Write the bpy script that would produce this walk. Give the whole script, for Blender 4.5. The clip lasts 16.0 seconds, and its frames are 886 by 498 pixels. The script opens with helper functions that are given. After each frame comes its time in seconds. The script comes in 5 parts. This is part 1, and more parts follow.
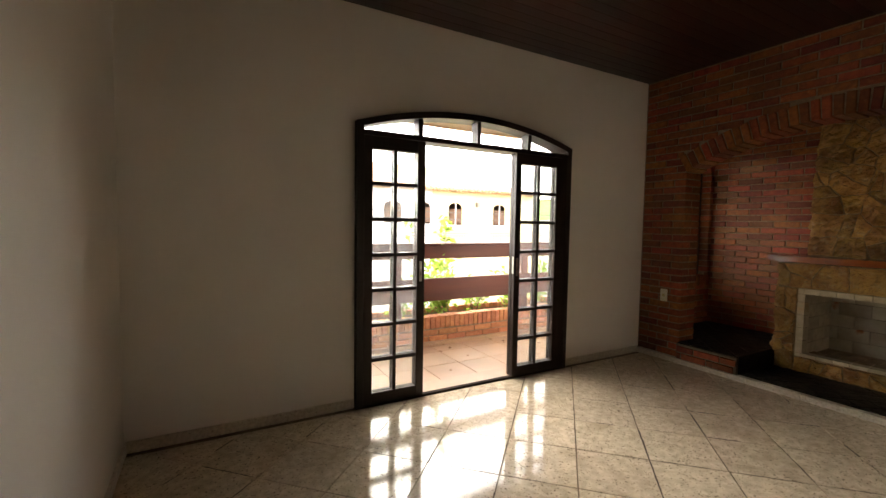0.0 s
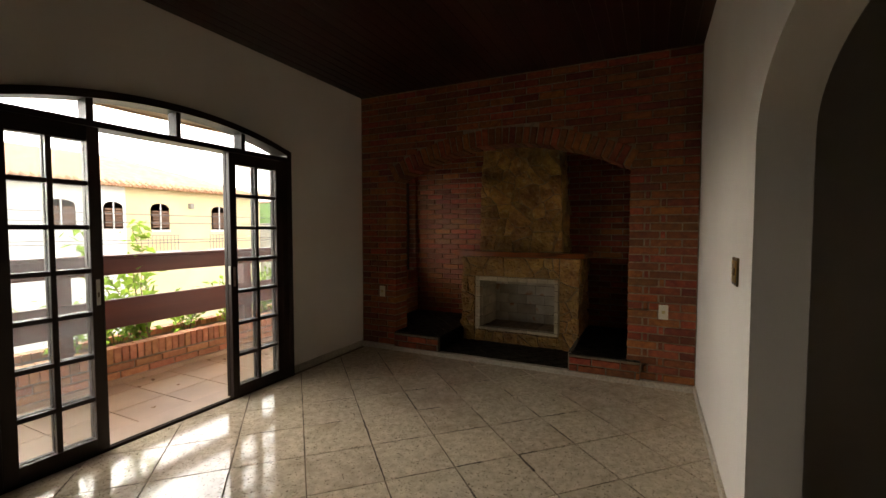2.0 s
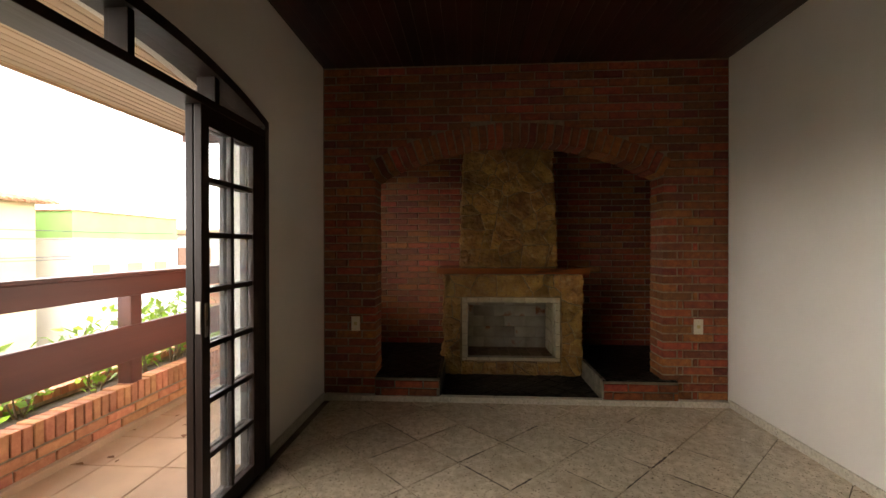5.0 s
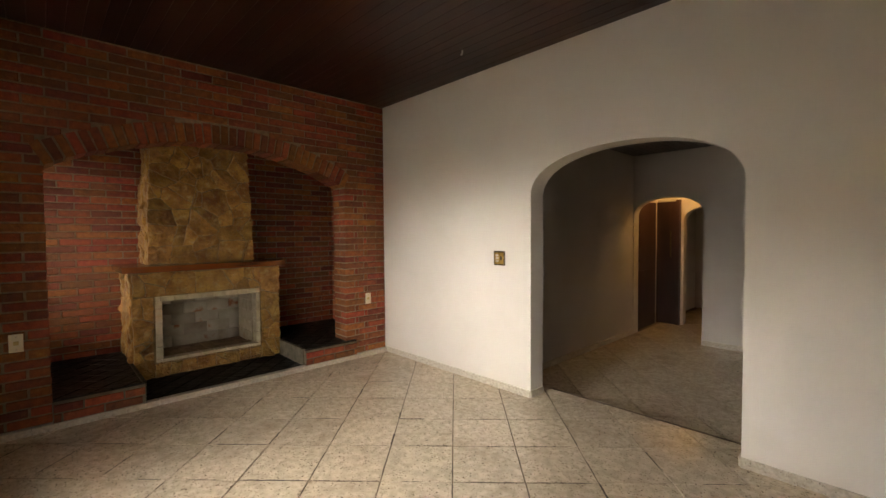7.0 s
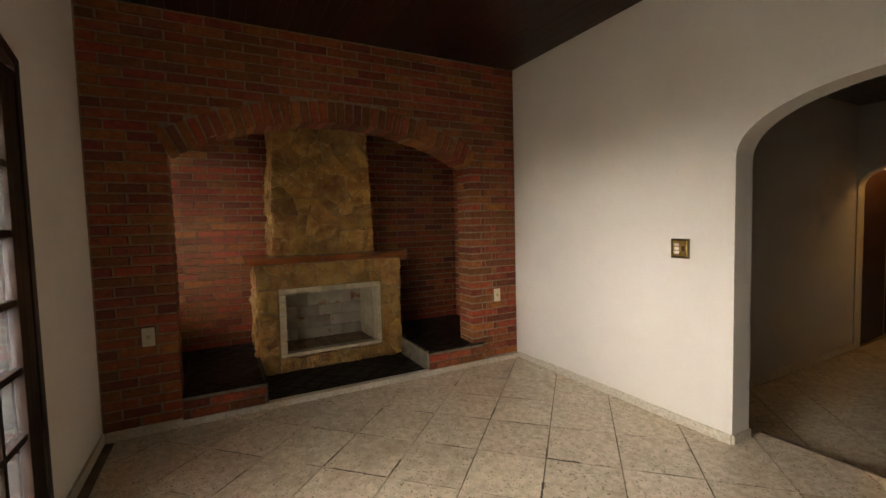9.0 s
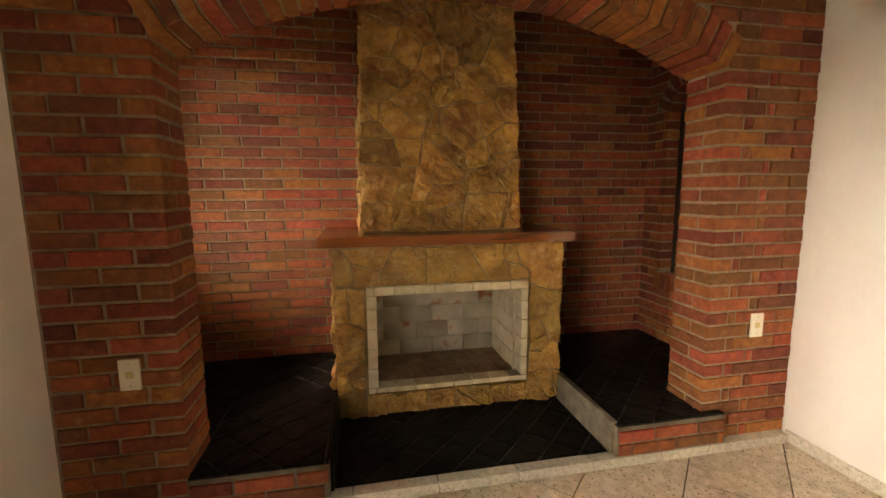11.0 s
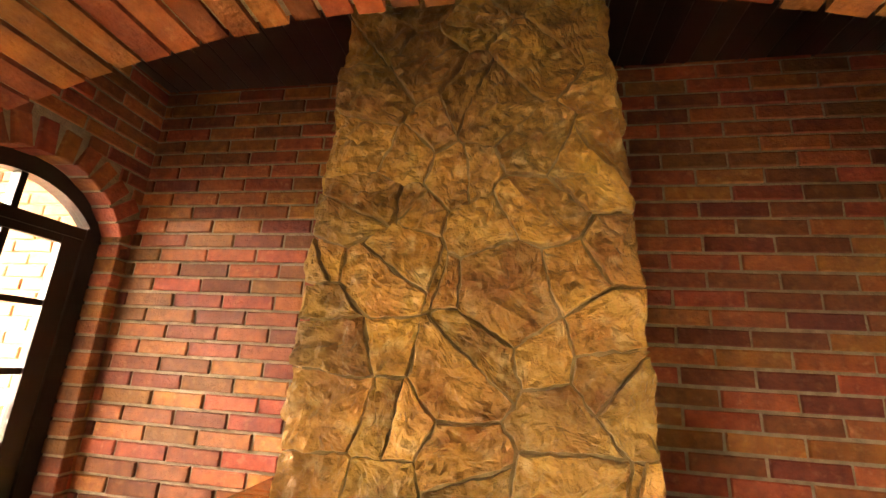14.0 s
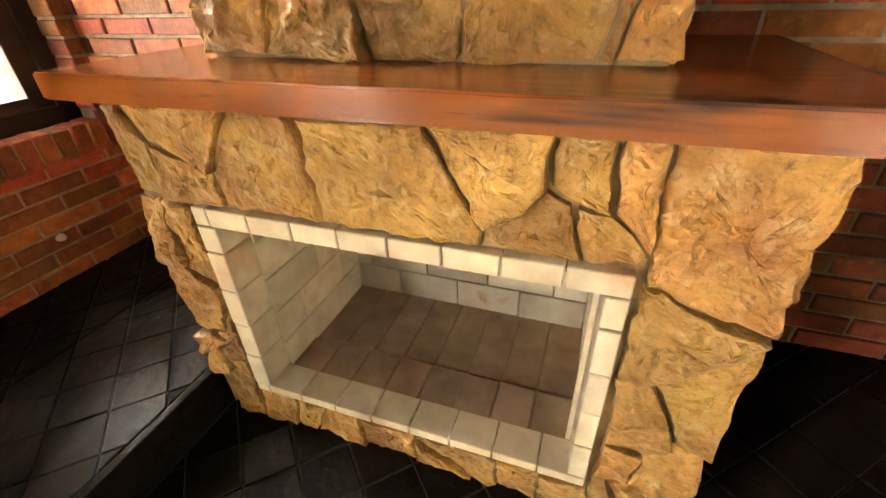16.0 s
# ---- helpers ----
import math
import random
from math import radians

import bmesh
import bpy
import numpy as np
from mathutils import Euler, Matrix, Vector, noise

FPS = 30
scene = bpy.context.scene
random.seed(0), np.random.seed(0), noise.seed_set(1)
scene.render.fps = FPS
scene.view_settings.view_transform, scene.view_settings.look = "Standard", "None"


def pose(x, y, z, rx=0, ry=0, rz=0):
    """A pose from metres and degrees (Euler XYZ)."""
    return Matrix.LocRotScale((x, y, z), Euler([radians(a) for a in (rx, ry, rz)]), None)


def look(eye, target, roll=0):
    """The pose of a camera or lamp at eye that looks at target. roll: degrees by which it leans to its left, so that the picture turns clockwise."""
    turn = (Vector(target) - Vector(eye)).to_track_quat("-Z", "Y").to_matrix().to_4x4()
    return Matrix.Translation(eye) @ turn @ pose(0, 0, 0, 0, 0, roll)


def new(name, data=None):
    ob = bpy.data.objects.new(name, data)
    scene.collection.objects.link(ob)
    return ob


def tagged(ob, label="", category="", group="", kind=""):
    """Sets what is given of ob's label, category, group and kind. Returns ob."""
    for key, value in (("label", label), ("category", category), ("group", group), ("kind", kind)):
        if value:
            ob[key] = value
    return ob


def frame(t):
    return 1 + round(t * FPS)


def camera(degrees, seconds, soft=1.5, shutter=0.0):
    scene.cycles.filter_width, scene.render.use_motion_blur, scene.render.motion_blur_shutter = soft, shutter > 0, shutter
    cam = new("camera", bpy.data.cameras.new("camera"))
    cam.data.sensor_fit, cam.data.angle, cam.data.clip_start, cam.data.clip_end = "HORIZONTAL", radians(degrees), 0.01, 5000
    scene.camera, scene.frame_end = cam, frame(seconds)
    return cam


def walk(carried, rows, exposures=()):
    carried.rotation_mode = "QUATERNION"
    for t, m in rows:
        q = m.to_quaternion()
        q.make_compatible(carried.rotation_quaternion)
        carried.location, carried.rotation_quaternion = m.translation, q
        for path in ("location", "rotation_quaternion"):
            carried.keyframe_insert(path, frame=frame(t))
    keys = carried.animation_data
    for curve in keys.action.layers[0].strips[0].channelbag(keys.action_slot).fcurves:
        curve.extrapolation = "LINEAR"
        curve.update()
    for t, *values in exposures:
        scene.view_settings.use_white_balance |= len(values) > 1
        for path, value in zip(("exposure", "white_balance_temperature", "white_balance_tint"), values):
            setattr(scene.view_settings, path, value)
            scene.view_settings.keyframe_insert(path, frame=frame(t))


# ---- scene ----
cam = camera(92.0, 16.0)
PATH = [
    (0, (0.739, 0.421, 1.378), (1.716, 2.162, 1.265), 0.9),
    (0.5, (0.742, 0.421, 1.390), (1.99, 1.98, 1.287), -0.6),
    (1, (0.774, 0.396, 1.396), (2.234, 1.759, 1.303), -0.5),
    (1.5, (0.798, 0.362, 1.392), (2.501, 1.399, 1.246), -0.1),
    (2, (0.796, 0.366, 1.399), (2.593, 1.24, 1.307), -0.0),
    (2.5, (0.807, 0.431, 1.383), (2.656, 1.192, 1.332), -0.5),
    (3, (0.889, 0.551, 1.359), (2.738, 1.309, 1.272), 0.7),
    (3.2, (0.96, 0.631, 1.351), (2.824, 1.352, 1.273), 1.0),
    (5.3, (1.252, 2.386, 1.357), (3.249, 2.296, 1.318), -1.3),
    (5.5, (1.184, 2.483, 1.369), (3.166, 2.225, 1.302), -2.0),
    (6, (0.966, 2.792, 1.395), (2.846, 2.117, 1.299), 0.2),
    (6.5, (0.807, 2.93, 1.405), (2.563, 1.977, 1.336), 0.6),
    (7, (0.729, 3.062, 1.426), (2.182, 1.688, 1.355), -0.4),
    (7.5, (0.664, 3.022, 1.402), (1.773, 1.358, 1.39), 0.7),
    (8, (0.723, 2.891, 1.416), (2.07, 1.414, 1.362), 0.6),
    (8.5, (1.021, 2.817, 1.398), (2.667, 1.688, 1.276), 0.6),
    (9, (1.425, 2.741, 1.404), (3.192, 1.81, 1.288), -1.5),
    (9.5, (1.892, 2.656, 1.38), (3.79, 2.04, 1.254), -2.4),
    (9.7, (2.054, 2.577, 1.37), (3.985, 2.079, 1.215), -1.4),
    (11.8, (3.751, 2.023, 1.421), (5.693, 1.763, 1.016), 0.1),
    (12, (3.858, 1.916, 1.449), (5.774, 1.791, 0.887), 0.4),
    (12.5, (4.073, 1.783, 1.409), (5.974, 1.829, 0.789), -1.4),
    (13, (4.319, 1.722, 1.456), (6.299, 1.816, 1.187), 0.7),
    (13.5, (4.465, 1.683, 1.503), (6.452, 1.859, 1.648), 1.4),
    (14, (4.583, 1.63, 1.569), (6.484, 1.967, 2.094), 3.2),
    (14.5, (4.654, 1.588, 1.527), (6.588, 1.987, 1.846), 2.6),
    (15, (4.701, 1.548, 1.423), (6.622, 1.983, 1.073), -0.8),
    (15.5, (4.791, 1.482, 1.32), (6.544, 1.96, 0.486), -3.4),
    (16, (4.944, 1.384, 1.27), (6.532, 1.976, 0.207), -2.1),
]
EXPOSURES = [(0, 3.95, 7300, 12), (0.5, 3.6, 7300, 12), (1.5, 3.1, 7300, 12), (3.2, 2.95, 7300, 12), (5.3, 3.6, 7200, 13), (7, 4.35, 7200, 13), (9.7, 4.0, 7500, 14), (11.8, 5.95, 9000, 15), (12.5, 6.15, 9000, 15), (14, 6.62, 9000, 13), (15, 6.77, 8300, 12), (16, 6.77, 7600, 11)]
walk(cam, [(t, look(eye, target, roll)) for t, eye, target, roll in PATH], EXPOSURES)

# ---- daylight: a bright overcast sky ----
world = bpy.data.worlds.new("world")
scene.world = world
world.use_nodes = True
wn = world.node_tree
sky = wn.nodes.new("ShaderNodeTexSky")
sky.sky_type, sky.sun_disc = "NISHITA", False
sky.sun_elevation, sky.sun_rotation = radians(38), radians(0)
pale = wn.nodes.new("ShaderNodeHueSaturation")
pale.inputs["Saturation"].default_value = 0.22
wn.links.new(sky.outputs["Color"], pale.inputs["Color"])
wn.links.new(pale.outputs["Color"], wn.nodes["Background"].inputs["Color"])
wn.nodes["Background"].inputs["Strength"].default_value = 0.15
sun = new("sun", bpy.data.lights.new("sun", "SUN"))
sun.data.energy, sun.data.angle, sun.data.color = 0.5, radians(70), (1.0, 0.95, 0.88)
sun.matrix_world = look((0, 0, 0), (0.10, -0.80, -0.60))
hall_lamp = new("hall_lamp", bpy.data.lights.new("hall_lamp", "POINT"))
hall_lamp.data.energy, hall_lamp.data.color, hall_lamp.data.shadow_soft_size = 0.14, (1.0, 0.46, 0.12), 0.05
hall_lamp.location = (2.95, -4.45, 2.28)


# ---- materials ----
def material(name, base, rough=0.6, metal=0.0, dark=None, scale=8.0, detail=6.0, spread=(0.35, 0.7), bump=0.0, bump_scale=60.0,
             each=0.0, stretch=(1, 1, 1), coat=0.0, grain=None, spots=None, island=False, rough_var=0.0, hue_var=0.045, spec=0.5, relief=0.01):
    """Two-scale noise colour, relief, and a shift of tone from piece to piece."""
    m = bpy.data.materials.new(name)
    m.use_nodes = True
    t = m.node_tree
    n, l = t.nodes, t.links
    p = n["Principled BSDF"]
    p.inputs["Roughness"].default_value, p.inputs["Metallic"].default_value = rough, metal
    p.inputs["Coat Weight"].default_value, p.inputs["Specular IOR Level"].default_value = coat, spec
    geo = n.new("ShaderNodeTexCoord")
    mp = n.new("ShaderNodeMapping")
    mp.inputs["Scale"].default_value = stretch
    l.new(geo.outputs["Object"], mp.inputs["Vector"])
    vec = mp.outputs["Vector"]
    if each or island:
        pick = n.new("ShaderNodeNewGeometry" if island else "ShaderNodeObjectInfo")
        rnd = pick.outputs["Random Per Island" if island else "Random"]
        off = n.new("ShaderNodeVectorMath")
        off.operation = "SCALE"
        off.inputs[0].default_value = (37.0, 19.0, 53.0)
        l.new(rnd, off.inputs["Scale"])
        add = n.new("ShaderNodeVectorMath")
        l.new(vec, add.inputs[0])
        l.new(off.outputs[0], add.inputs[1])
        vec = add.outputs[0]
    tex = n.new("ShaderNodeTexNoise")
    tex.inputs["Scale"].default_value, tex.inputs["Detail"].default_value = scale, detail
    l.new(vec, tex.inputs["Vector"])
    ramp = n.new("ShaderNodeValToRGB")
    ramp.color_ramp.elements[0].position, ramp.color_ramp.elements[1].position = spread
    ramp.color_ramp.elements[0].color = (*(dark or [c * 0.8 for c in base]), 1)
    ramp.color_ramp.elements[1].color = (*base, 1)
    l.new(tex.outputs["Fac"], ramp.inputs["Fac"])
    col = ramp.outputs["Color"]
    if spots:
        colour, sc, lo, hi = spots
        t2 = n.new("ShaderNodeTexNoise")
        t2.inputs["Scale"].default_value, t2.inputs["Detail"].default_value = sc, 5.0
        l.new(vec, t2.inputs["Vector"])
        r2 = n.new("ShaderNodeValToRGB")
        r2.color_ramp.elements[0].position, r2.color_ramp.elements[1].position = lo, hi
        mix = n.new("ShaderNodeMixRGB")
        mix.inputs["Color2"].default_value = (*colour, 1)
        l.new(t2.outputs["Fac"], r2.inputs["Fac"])
        l.new(r2.outputs["Color"], mix.inputs["Fac"])
        l.new(col, mix.inputs["Color1"])
        col = mix.outputs["Color"]
    if grain:
        colour, sc, lo, hi = grain
        t3 = n.new("ShaderNodeTexNoise")
        t3.inputs["Scale"].default_value, t3.inputs["Detail"].default_value, t3.inputs["Roughness"].default_value = sc, 8.0, 0.7
        l.new(vec, t3.inputs["Vector"])
        r3 = n.new("ShaderNodeValToRGB")
        r3.color_ramp.elements[0].position, r3.color_ramp.elements[1].position = lo, hi
        m3 = n.new("ShaderNodeMixRGB")
        m3.inputs["Color2"].default_value = (*colour, 1)
        l.new(t3.outputs["Fac"], r3.inputs["Fac"])
        l.new(r3.outputs["Color"], m3.inputs["Fac"])
        l.new(col, m3.inputs["Color1"])
        col = m3.outputs["Color"]
    if each:
        hsv = n.new("ShaderNodeHueSaturation")
        rng = n.new("ShaderNodeMapRange")
        rng.inputs["To Min"].default_value, rng.inputs["To Max"].default_value = 1 - each, 1 + each
        l.new(rnd, rng.inputs["Value"])
        l.new(rng.outputs["Result"], hsv.inputs["Value"])
        mul = n.new("ShaderNodeMath")
        mul.operation = "MULTIPLY"
        mul.inputs[1].default_value = 7.31
        fr = n.new("ShaderNodeMath")
        fr.operation = "FRACT"
        l.new(rnd, mul.inputs[0])
        l.new(mul.outputs[0], fr.inputs[0])
        hue = n.new("ShaderNodeMapRange")
        hue.inputs["To Min"].default_value, hue.inputs["To Max"].default_value = 0.5 - each * hue_var, 0.5 + each * hue_var
        l.new(fr.outputs[0], hue.inputs["Value"])
        l.new(hue.outputs["Result"], hsv.inputs["Hue"])
        l.new(col, hsv.inputs["Color"])
        col = hsv.outputs["Color"]
    l.new(col, p.inputs["Base Color"])
    if rough_var:
        rr = n.new("ShaderNodeMapRange")
        rr.inputs["To Min"].default_value, rr.inputs["To Max"].default_value = rough - rough_var, rough + rough_var
        l.new(tex.outputs["Fac"], rr.inputs["Value"])
        l.new(rr.outputs["Result"], p.inputs["Roughness"])
    if bump:
        bt = n.new("ShaderNodeTexNoise")
        bt.inputs["Scale"].default_value, bt.inputs["Detail"].default_value = bump_scale, 8.0
        l.new(vec, bt.inputs["Vector"])
        b = n.new("ShaderNodeBump")
        b.inputs["Strength"].default_value, b.inputs["Distance"].default_value = bump, relief
        l.new(bt.outputs["Fac"], b.inputs["Height"])
        l.new(b.outputs["Normal"], p.inputs["Normal"])
    return m


def glass_material(name, tint=(0.95, 0.97, 0.96), haze=0.0):
    m = bpy.data.materials.new(name)
    m.use_nodes = True
    p = m.node_tree.nodes["Principled BSDF"]
    p.inputs["Base Color"].default_value = (*tint, 1)
    p.inputs["Transmission Weight"].default_value = 1.0
    p.inputs["Roughness"].default_value, p.inputs["IOR"].default_value = haze, 1.45
    return m


PLASTER = material("white_plaster", (0.74, 0.695, 0.63), 0.75, dark=(0.68, 0.635, 0.565), scale=1.3, bump=0.12, bump_scale=160, spots=((0.68, 0.63, 0.55), 2.6, 0.55, 0.85))
PLASTER2 = material("hall_plaster", (0.62, 0.585, 0.54), 0.75, dark=(0.56, 0.52, 0.47), scale=1.3, bump=0.1, bump_scale=160)
GRANITE = material("speckled_granite", (0.66, 0.555, 0.41), 0.085, dark=(0.49, 0.41, 0.295), scale=22, spread=(0.35, 0.65), each=0.06,
                   spots=((0.13, 0.095, 0.06), 78, 0.60, 0.67), rough_var=0.04, grain=((0.33, 0.255, 0.165), 2.3, 0.52, 0.85))
GROUT = material("dirty_grout", (0.20, 0.14, 0.085), 0.8, dark=(0.07, 0.045, 0.026), scale=4)
CHIP = material("chipped_joint", (0.085, 0.055, 0.033), 0.8, dark=(0.035, 0.022, 0.014), scale=30)
CURB = material("pale_granite_strip", (0.60, 0.54, 0.43), 0.35, dark=(0.43, 0.38, 0.29), scale=45, each=0.08, spots=((0.22, 0.19, 0.15), 70, 0.6, 0.72))
BRICK = material("red_brick", (0.29, 0.080, 0.0206), 0.82, dark=(0.16, 0.0376, 0.012), scale=22, spread=(0.3, 0.72), bump=0.5, bump_scale=70, each=0.42,
                 spots=((0.368, 0.16, 0.068), 30, 0.58, 0.9))
BRICK_REST = material("red_brick_rest", (0.29, 0.080, 0.0206), 0.82, dark=(0.16, 0.0376, 0.012), scale=22, spread=(0.3, 0.72), bump=0.5, bump_scale=70, each=0.42, island=True,
                      spots=((0.368, 0.16, 0.068), 30, 0.58, 0.9))
BRICK_OUT = material("orange_brick", (0.52, 0.24, 0.12), 0.85, dark=(0.40, 0.16, 0.08), scale=20, bump=0.4, bump_scale=60, each=0.25)
MORTAR = material("grey_mortar", (0.325, 0.247, 0.172), 0.95, dark=(0.215, 0.155, 0.107), scale=26, bump=0.7, bump_scale=110)
STONE = material("ochre_stone", (0.456, 0.252, 0.06), 0.45, dark=(0.248, 0.108, 0.024), scale=7, detail=12, spread=(0.35, 0.65), bump=1.0, bump_scale=55, relief=0.013, each=0.26, hue_var=0.02,
                 spots=((0.48, 0.336, 0.16), 16, 0.55, 0.8), grain=((0.16, 0.076, 0.024), 46, 0.54, 0.74))
STONE_MORTAR = material("stone_mortar", (0.315, 0.225, 0.1125), 0.9, dark=(0.18, 0.1162, 0.0525), scale=9, bump=0.6, bump_scale=70)
FIREBRICK = material("pale_firebrick", (0.6396, 0.5494, 0.3854), 0.75, dark=(0.5084, 0.4182, 0.2788), scale=14, bump=0.25, bump_scale=50, each=0.10, spots=((0.5084, 0.2706, 0.1066), 3.0, 0.66, 0.80))
SOOTED = material("sooted_firebrick", (0.4752, 0.4158, 0.3168), 0.9, dark=(0.3036, 0.2442, 0.1716), scale=5, spread=(0.3, 0.65), bump=0.3, bump_scale=50, each=0.16, spots=((0.33, 0.1254, 0.0462), 5.0, 0.62, 0.70))
ASH_BRICK = material("ash_brown_brick", (0.36, 0.2484, 0.1512), 0.9, dark=(0.2088, 0.1332, 0.0756), scale=9, bump=0.3, bump_scale=50, each=0.12)
SLATE = material("black_slate", (0.0114, 0.0096, 0.0081), 0.36, dark=(0.0054, 0.0045, 0.0036), scale=7, bump=1.0, bump_scale=13, each=0.25, rough_var=0.12, spec=0.09,
                 spots=((0.096, 0.084, 0.072), 26, 0.70, 0.85))
SLATE_GROUT = material("slate_grout", (0.085, 0.074, 0.062), 0.8, dark=(0.02, 0.016, 0.014), scale=5)
CEMENT = material("cement_edge", (0.192, 0.164, 0.116), 0.85, dark=(0.104, 0.084, 0.056), scale=14, bump=0.4)
DARKWOOD = material("dark_stained_wood", (0.030, 0.015, 0.010), 0.38, dark=(0.012, 0.006, 0.004), scale=5, stretch=(1, 1, 0.08), spec=0.25, bump=0.15, bump_scale=30)
DARKWOOD_X = material("dark_stained_rail", (0.030, 0.015, 0.010), 0.38, dark=(0.012, 0.006, 0.004), scale=5, stretch=(0.08, 1, 1), spec=0.25, bump=0.15, bump_scale=30)
CEILWOOD = material("red_brown_ceiling_wood", (0.048, 0.0132, 0.0072), 0.32, dark=(0.024, 0.006, 0.0036), scale=4, stretch=(0.05, 1.6, 1), bump=0.12, bump_scale=40, each=0.3, island=True)
MANTELWOOD = material("varnished_mantel_wood", (0.304, 0.088, 0.0152), 0.17, dark=(0.152, 0.036, 0.0072), scale=6, stretch=(1.5, 0.12, 1.5), bump=0.2, bump_scale=24, spots=((0.036, 0.012, 0.0048), 9, 0.58, 0.66), grain=((0.056, 0.016, 0.0056), 30, 0.60, 0.70))
RAILWOOD = material("red_stained_wood", (0.125, 0.028, 0.016), 0.5, dark=(0.07, 0.015, 0.009), scale=5, stretch=(0.1, 1, 1), bump=0.2, bump_scale=30)
SOFFITWOOD = material("pale_soffit_wood", (0.46, 0.33, 0.22), 0.6, dark=(0.36, 0.24, 0.15), scale=5, stretch=(0.06, 1, 1), each=0.12, island=True)
GLASS = glass_material("clear_glass")
DUSTY = glass_material("dusty_glass")
dn = DUSTY.node_tree
dust = dn.nodes.new("ShaderNodeBsdfTranslucent")
dust.inputs["Color"].default_value = (0.86, 0.88, 0.90, 1)
dmix = dn.nodes.new("ShaderNodeMixShader")
dmix.inputs["Fac"].default_value = 0.010
dn.links.new(dn.nodes["Principled BSDF"].outputs[0], dmix.inputs[1])
dn.links.new(dust.outputs[0], dmix.inputs[2])
dn.links.new(dmix.outputs[0], dn.nodes["Material Output"].inputs["Surface"])
BRASS = material("brass_plate", (0.62, 0.44, 0.14), 0.32, 1.0, dark=(0.42, 0.28, 0.08), scale=30)
DARKBRASS = material("dark_brass", (0.10, 0.07, 0.03), 0.4, 0.6)
STEEL = material("worn_steel", (0.55, 0.52, 0.46), 0.35, 1.0, scale=40)
IVORY = material("ivory_plastic", (0.78, 0.72, 0.58), 0.4, dark=(0.72, 0.66, 0.52), scale=3)
OCHRE_KEY = material("yellowed_socket", (0.62, 0.50, 0.22), 0.45)
WHITE = material("white_plastic", (0.82, 0.82, 0.80), 0.35)
TERRACE = material("peach_terrace_tile", (0.50, 0.33, 0.22), 0.5, dark=(0.40, 0.265, 0.175), scale=3, each=0.05, rough_var=0.08)
TERRACE_JOINT = material("terrace_joint", (0.30, 0.22, 0.16), 0.8)
SOIL = material("planter_soil", (0.10, 0.07, 0.045), 0.95, dark=(0.045, 0.03, 0.02), scale=18, bump=0.9)
SILLWOOD = material("worn_sill_wood", (0.030, 0.017, 0.011), 0.8, dark=(0.014, 0.008, 0.005), scale=9, stretch=(0.1, 1, 1), spec=0.1)
LEAF = material("green_leaf", (0.13, 0.23, 0.035), 0.5, dark=(0.06, 0.12, 0.02), scale=6, island=True, each=0.35)
TWIG = material("grey_twig", (0.17, 0.12, 0.075), 0.8)
LITTER = material("dry_leaf", (0.20, 0.10, 0.045), 0.8, each=0.3)
YELLOWPAINT = material("yellow_house_paint", (0.72, 0.585, 0.34), 0.8, dark=(0.66, 0.52, 0.29), scale=0.8)
WHITEPAINT = material("white_house_paint", (0.74, 0.72, 0.68), 0.8, dark=(0.68, 0.66, 0.61), scale=0.8)
GREENPAINT = material("green_house_paint", (0.36, 0.62, 0.22), 0.8, dark=(0.31, 0.56, 0.18), scale=0.8)
ROOFTILE = material("terracotta_roof", (0.50, 0.29, 0.17), 0.85, dark=(0.38, 0.20, 0.11), scale=3, each=0.12)
SHUTTER = material("brown_window_wood", (0.30, 0.155, 0.095), 0.6, dark=(0.22, 0.11, 0.065), scale=6)
IRON = material("painted_iron", (0.30, 0.26, 0.22), 0.5)
CABLE = material("grey_cable", (0.16, 0.15, 0.15), 0.6)
ASPHALT = material("asphalt", (0.055, 0.053, 0.05), 0.9, dark=(0.04, 0.038, 0.036), scale=0.7, bump=0.3)
GRASSY = material("distant_ground", (0.10, 0.11, 0.06), 0.95, dark=(0.07, 0.075, 0.04), scale=0.05)
DOORWOOD = material("dark_red_door_wood", (0.055, 0.018, 0.011), 0.4, dark=(0.025, 0.008, 0.005), scale=4, stretch=(1, 1, 0.1))
lt = LEAF.node_tree
tr = lt.nodes.new("ShaderNodeBsdfTranslucent")
tr.inputs["Color"].default_value = (0.30, 0.46, 0.06, 1)
mx = lt.nodes.new("ShaderNodeMixShader")
mx.inputs["Fac"].default_value = 0.5
lt.links.new(lt.nodes["Principled BSDF"].outputs[0], mx.inputs[1])
lt.links.new(tr.outputs[0], mx.inputs[2])
lt.links.new(mx.outputs[0], lt.nodes["Material Output"].inputs["Surface"])
BULB = bpy.data.materials.new("warm_bulb")
BULB.use_nodes = True
BULB.node_tree.nodes["Principled BSDF"].inputs["Emission Color"].default_value = (1, 0.6, 0.2, 1)
BULB.node_tree.nodes["Principled BSDF"].inputs["Emission Strength"].default_value = 6.0


# ---- building helpers ----
def mesh_of(name, verts, faces, mat):
    me = bpy.data.meshes.new(name)
    me.from_pydata([tuple(v) for v in verts], [], faces)
    me.materials.append(mat)
    me.update()
    return me


def put(name, me, parent=None, label="", m=None):
    ob = new(name, me)
    if m is not None:
        ob.matrix_basis = m
    if parent is not None:
        ob.parent = parent
    if label:
        ob["label"] = label
    return ob


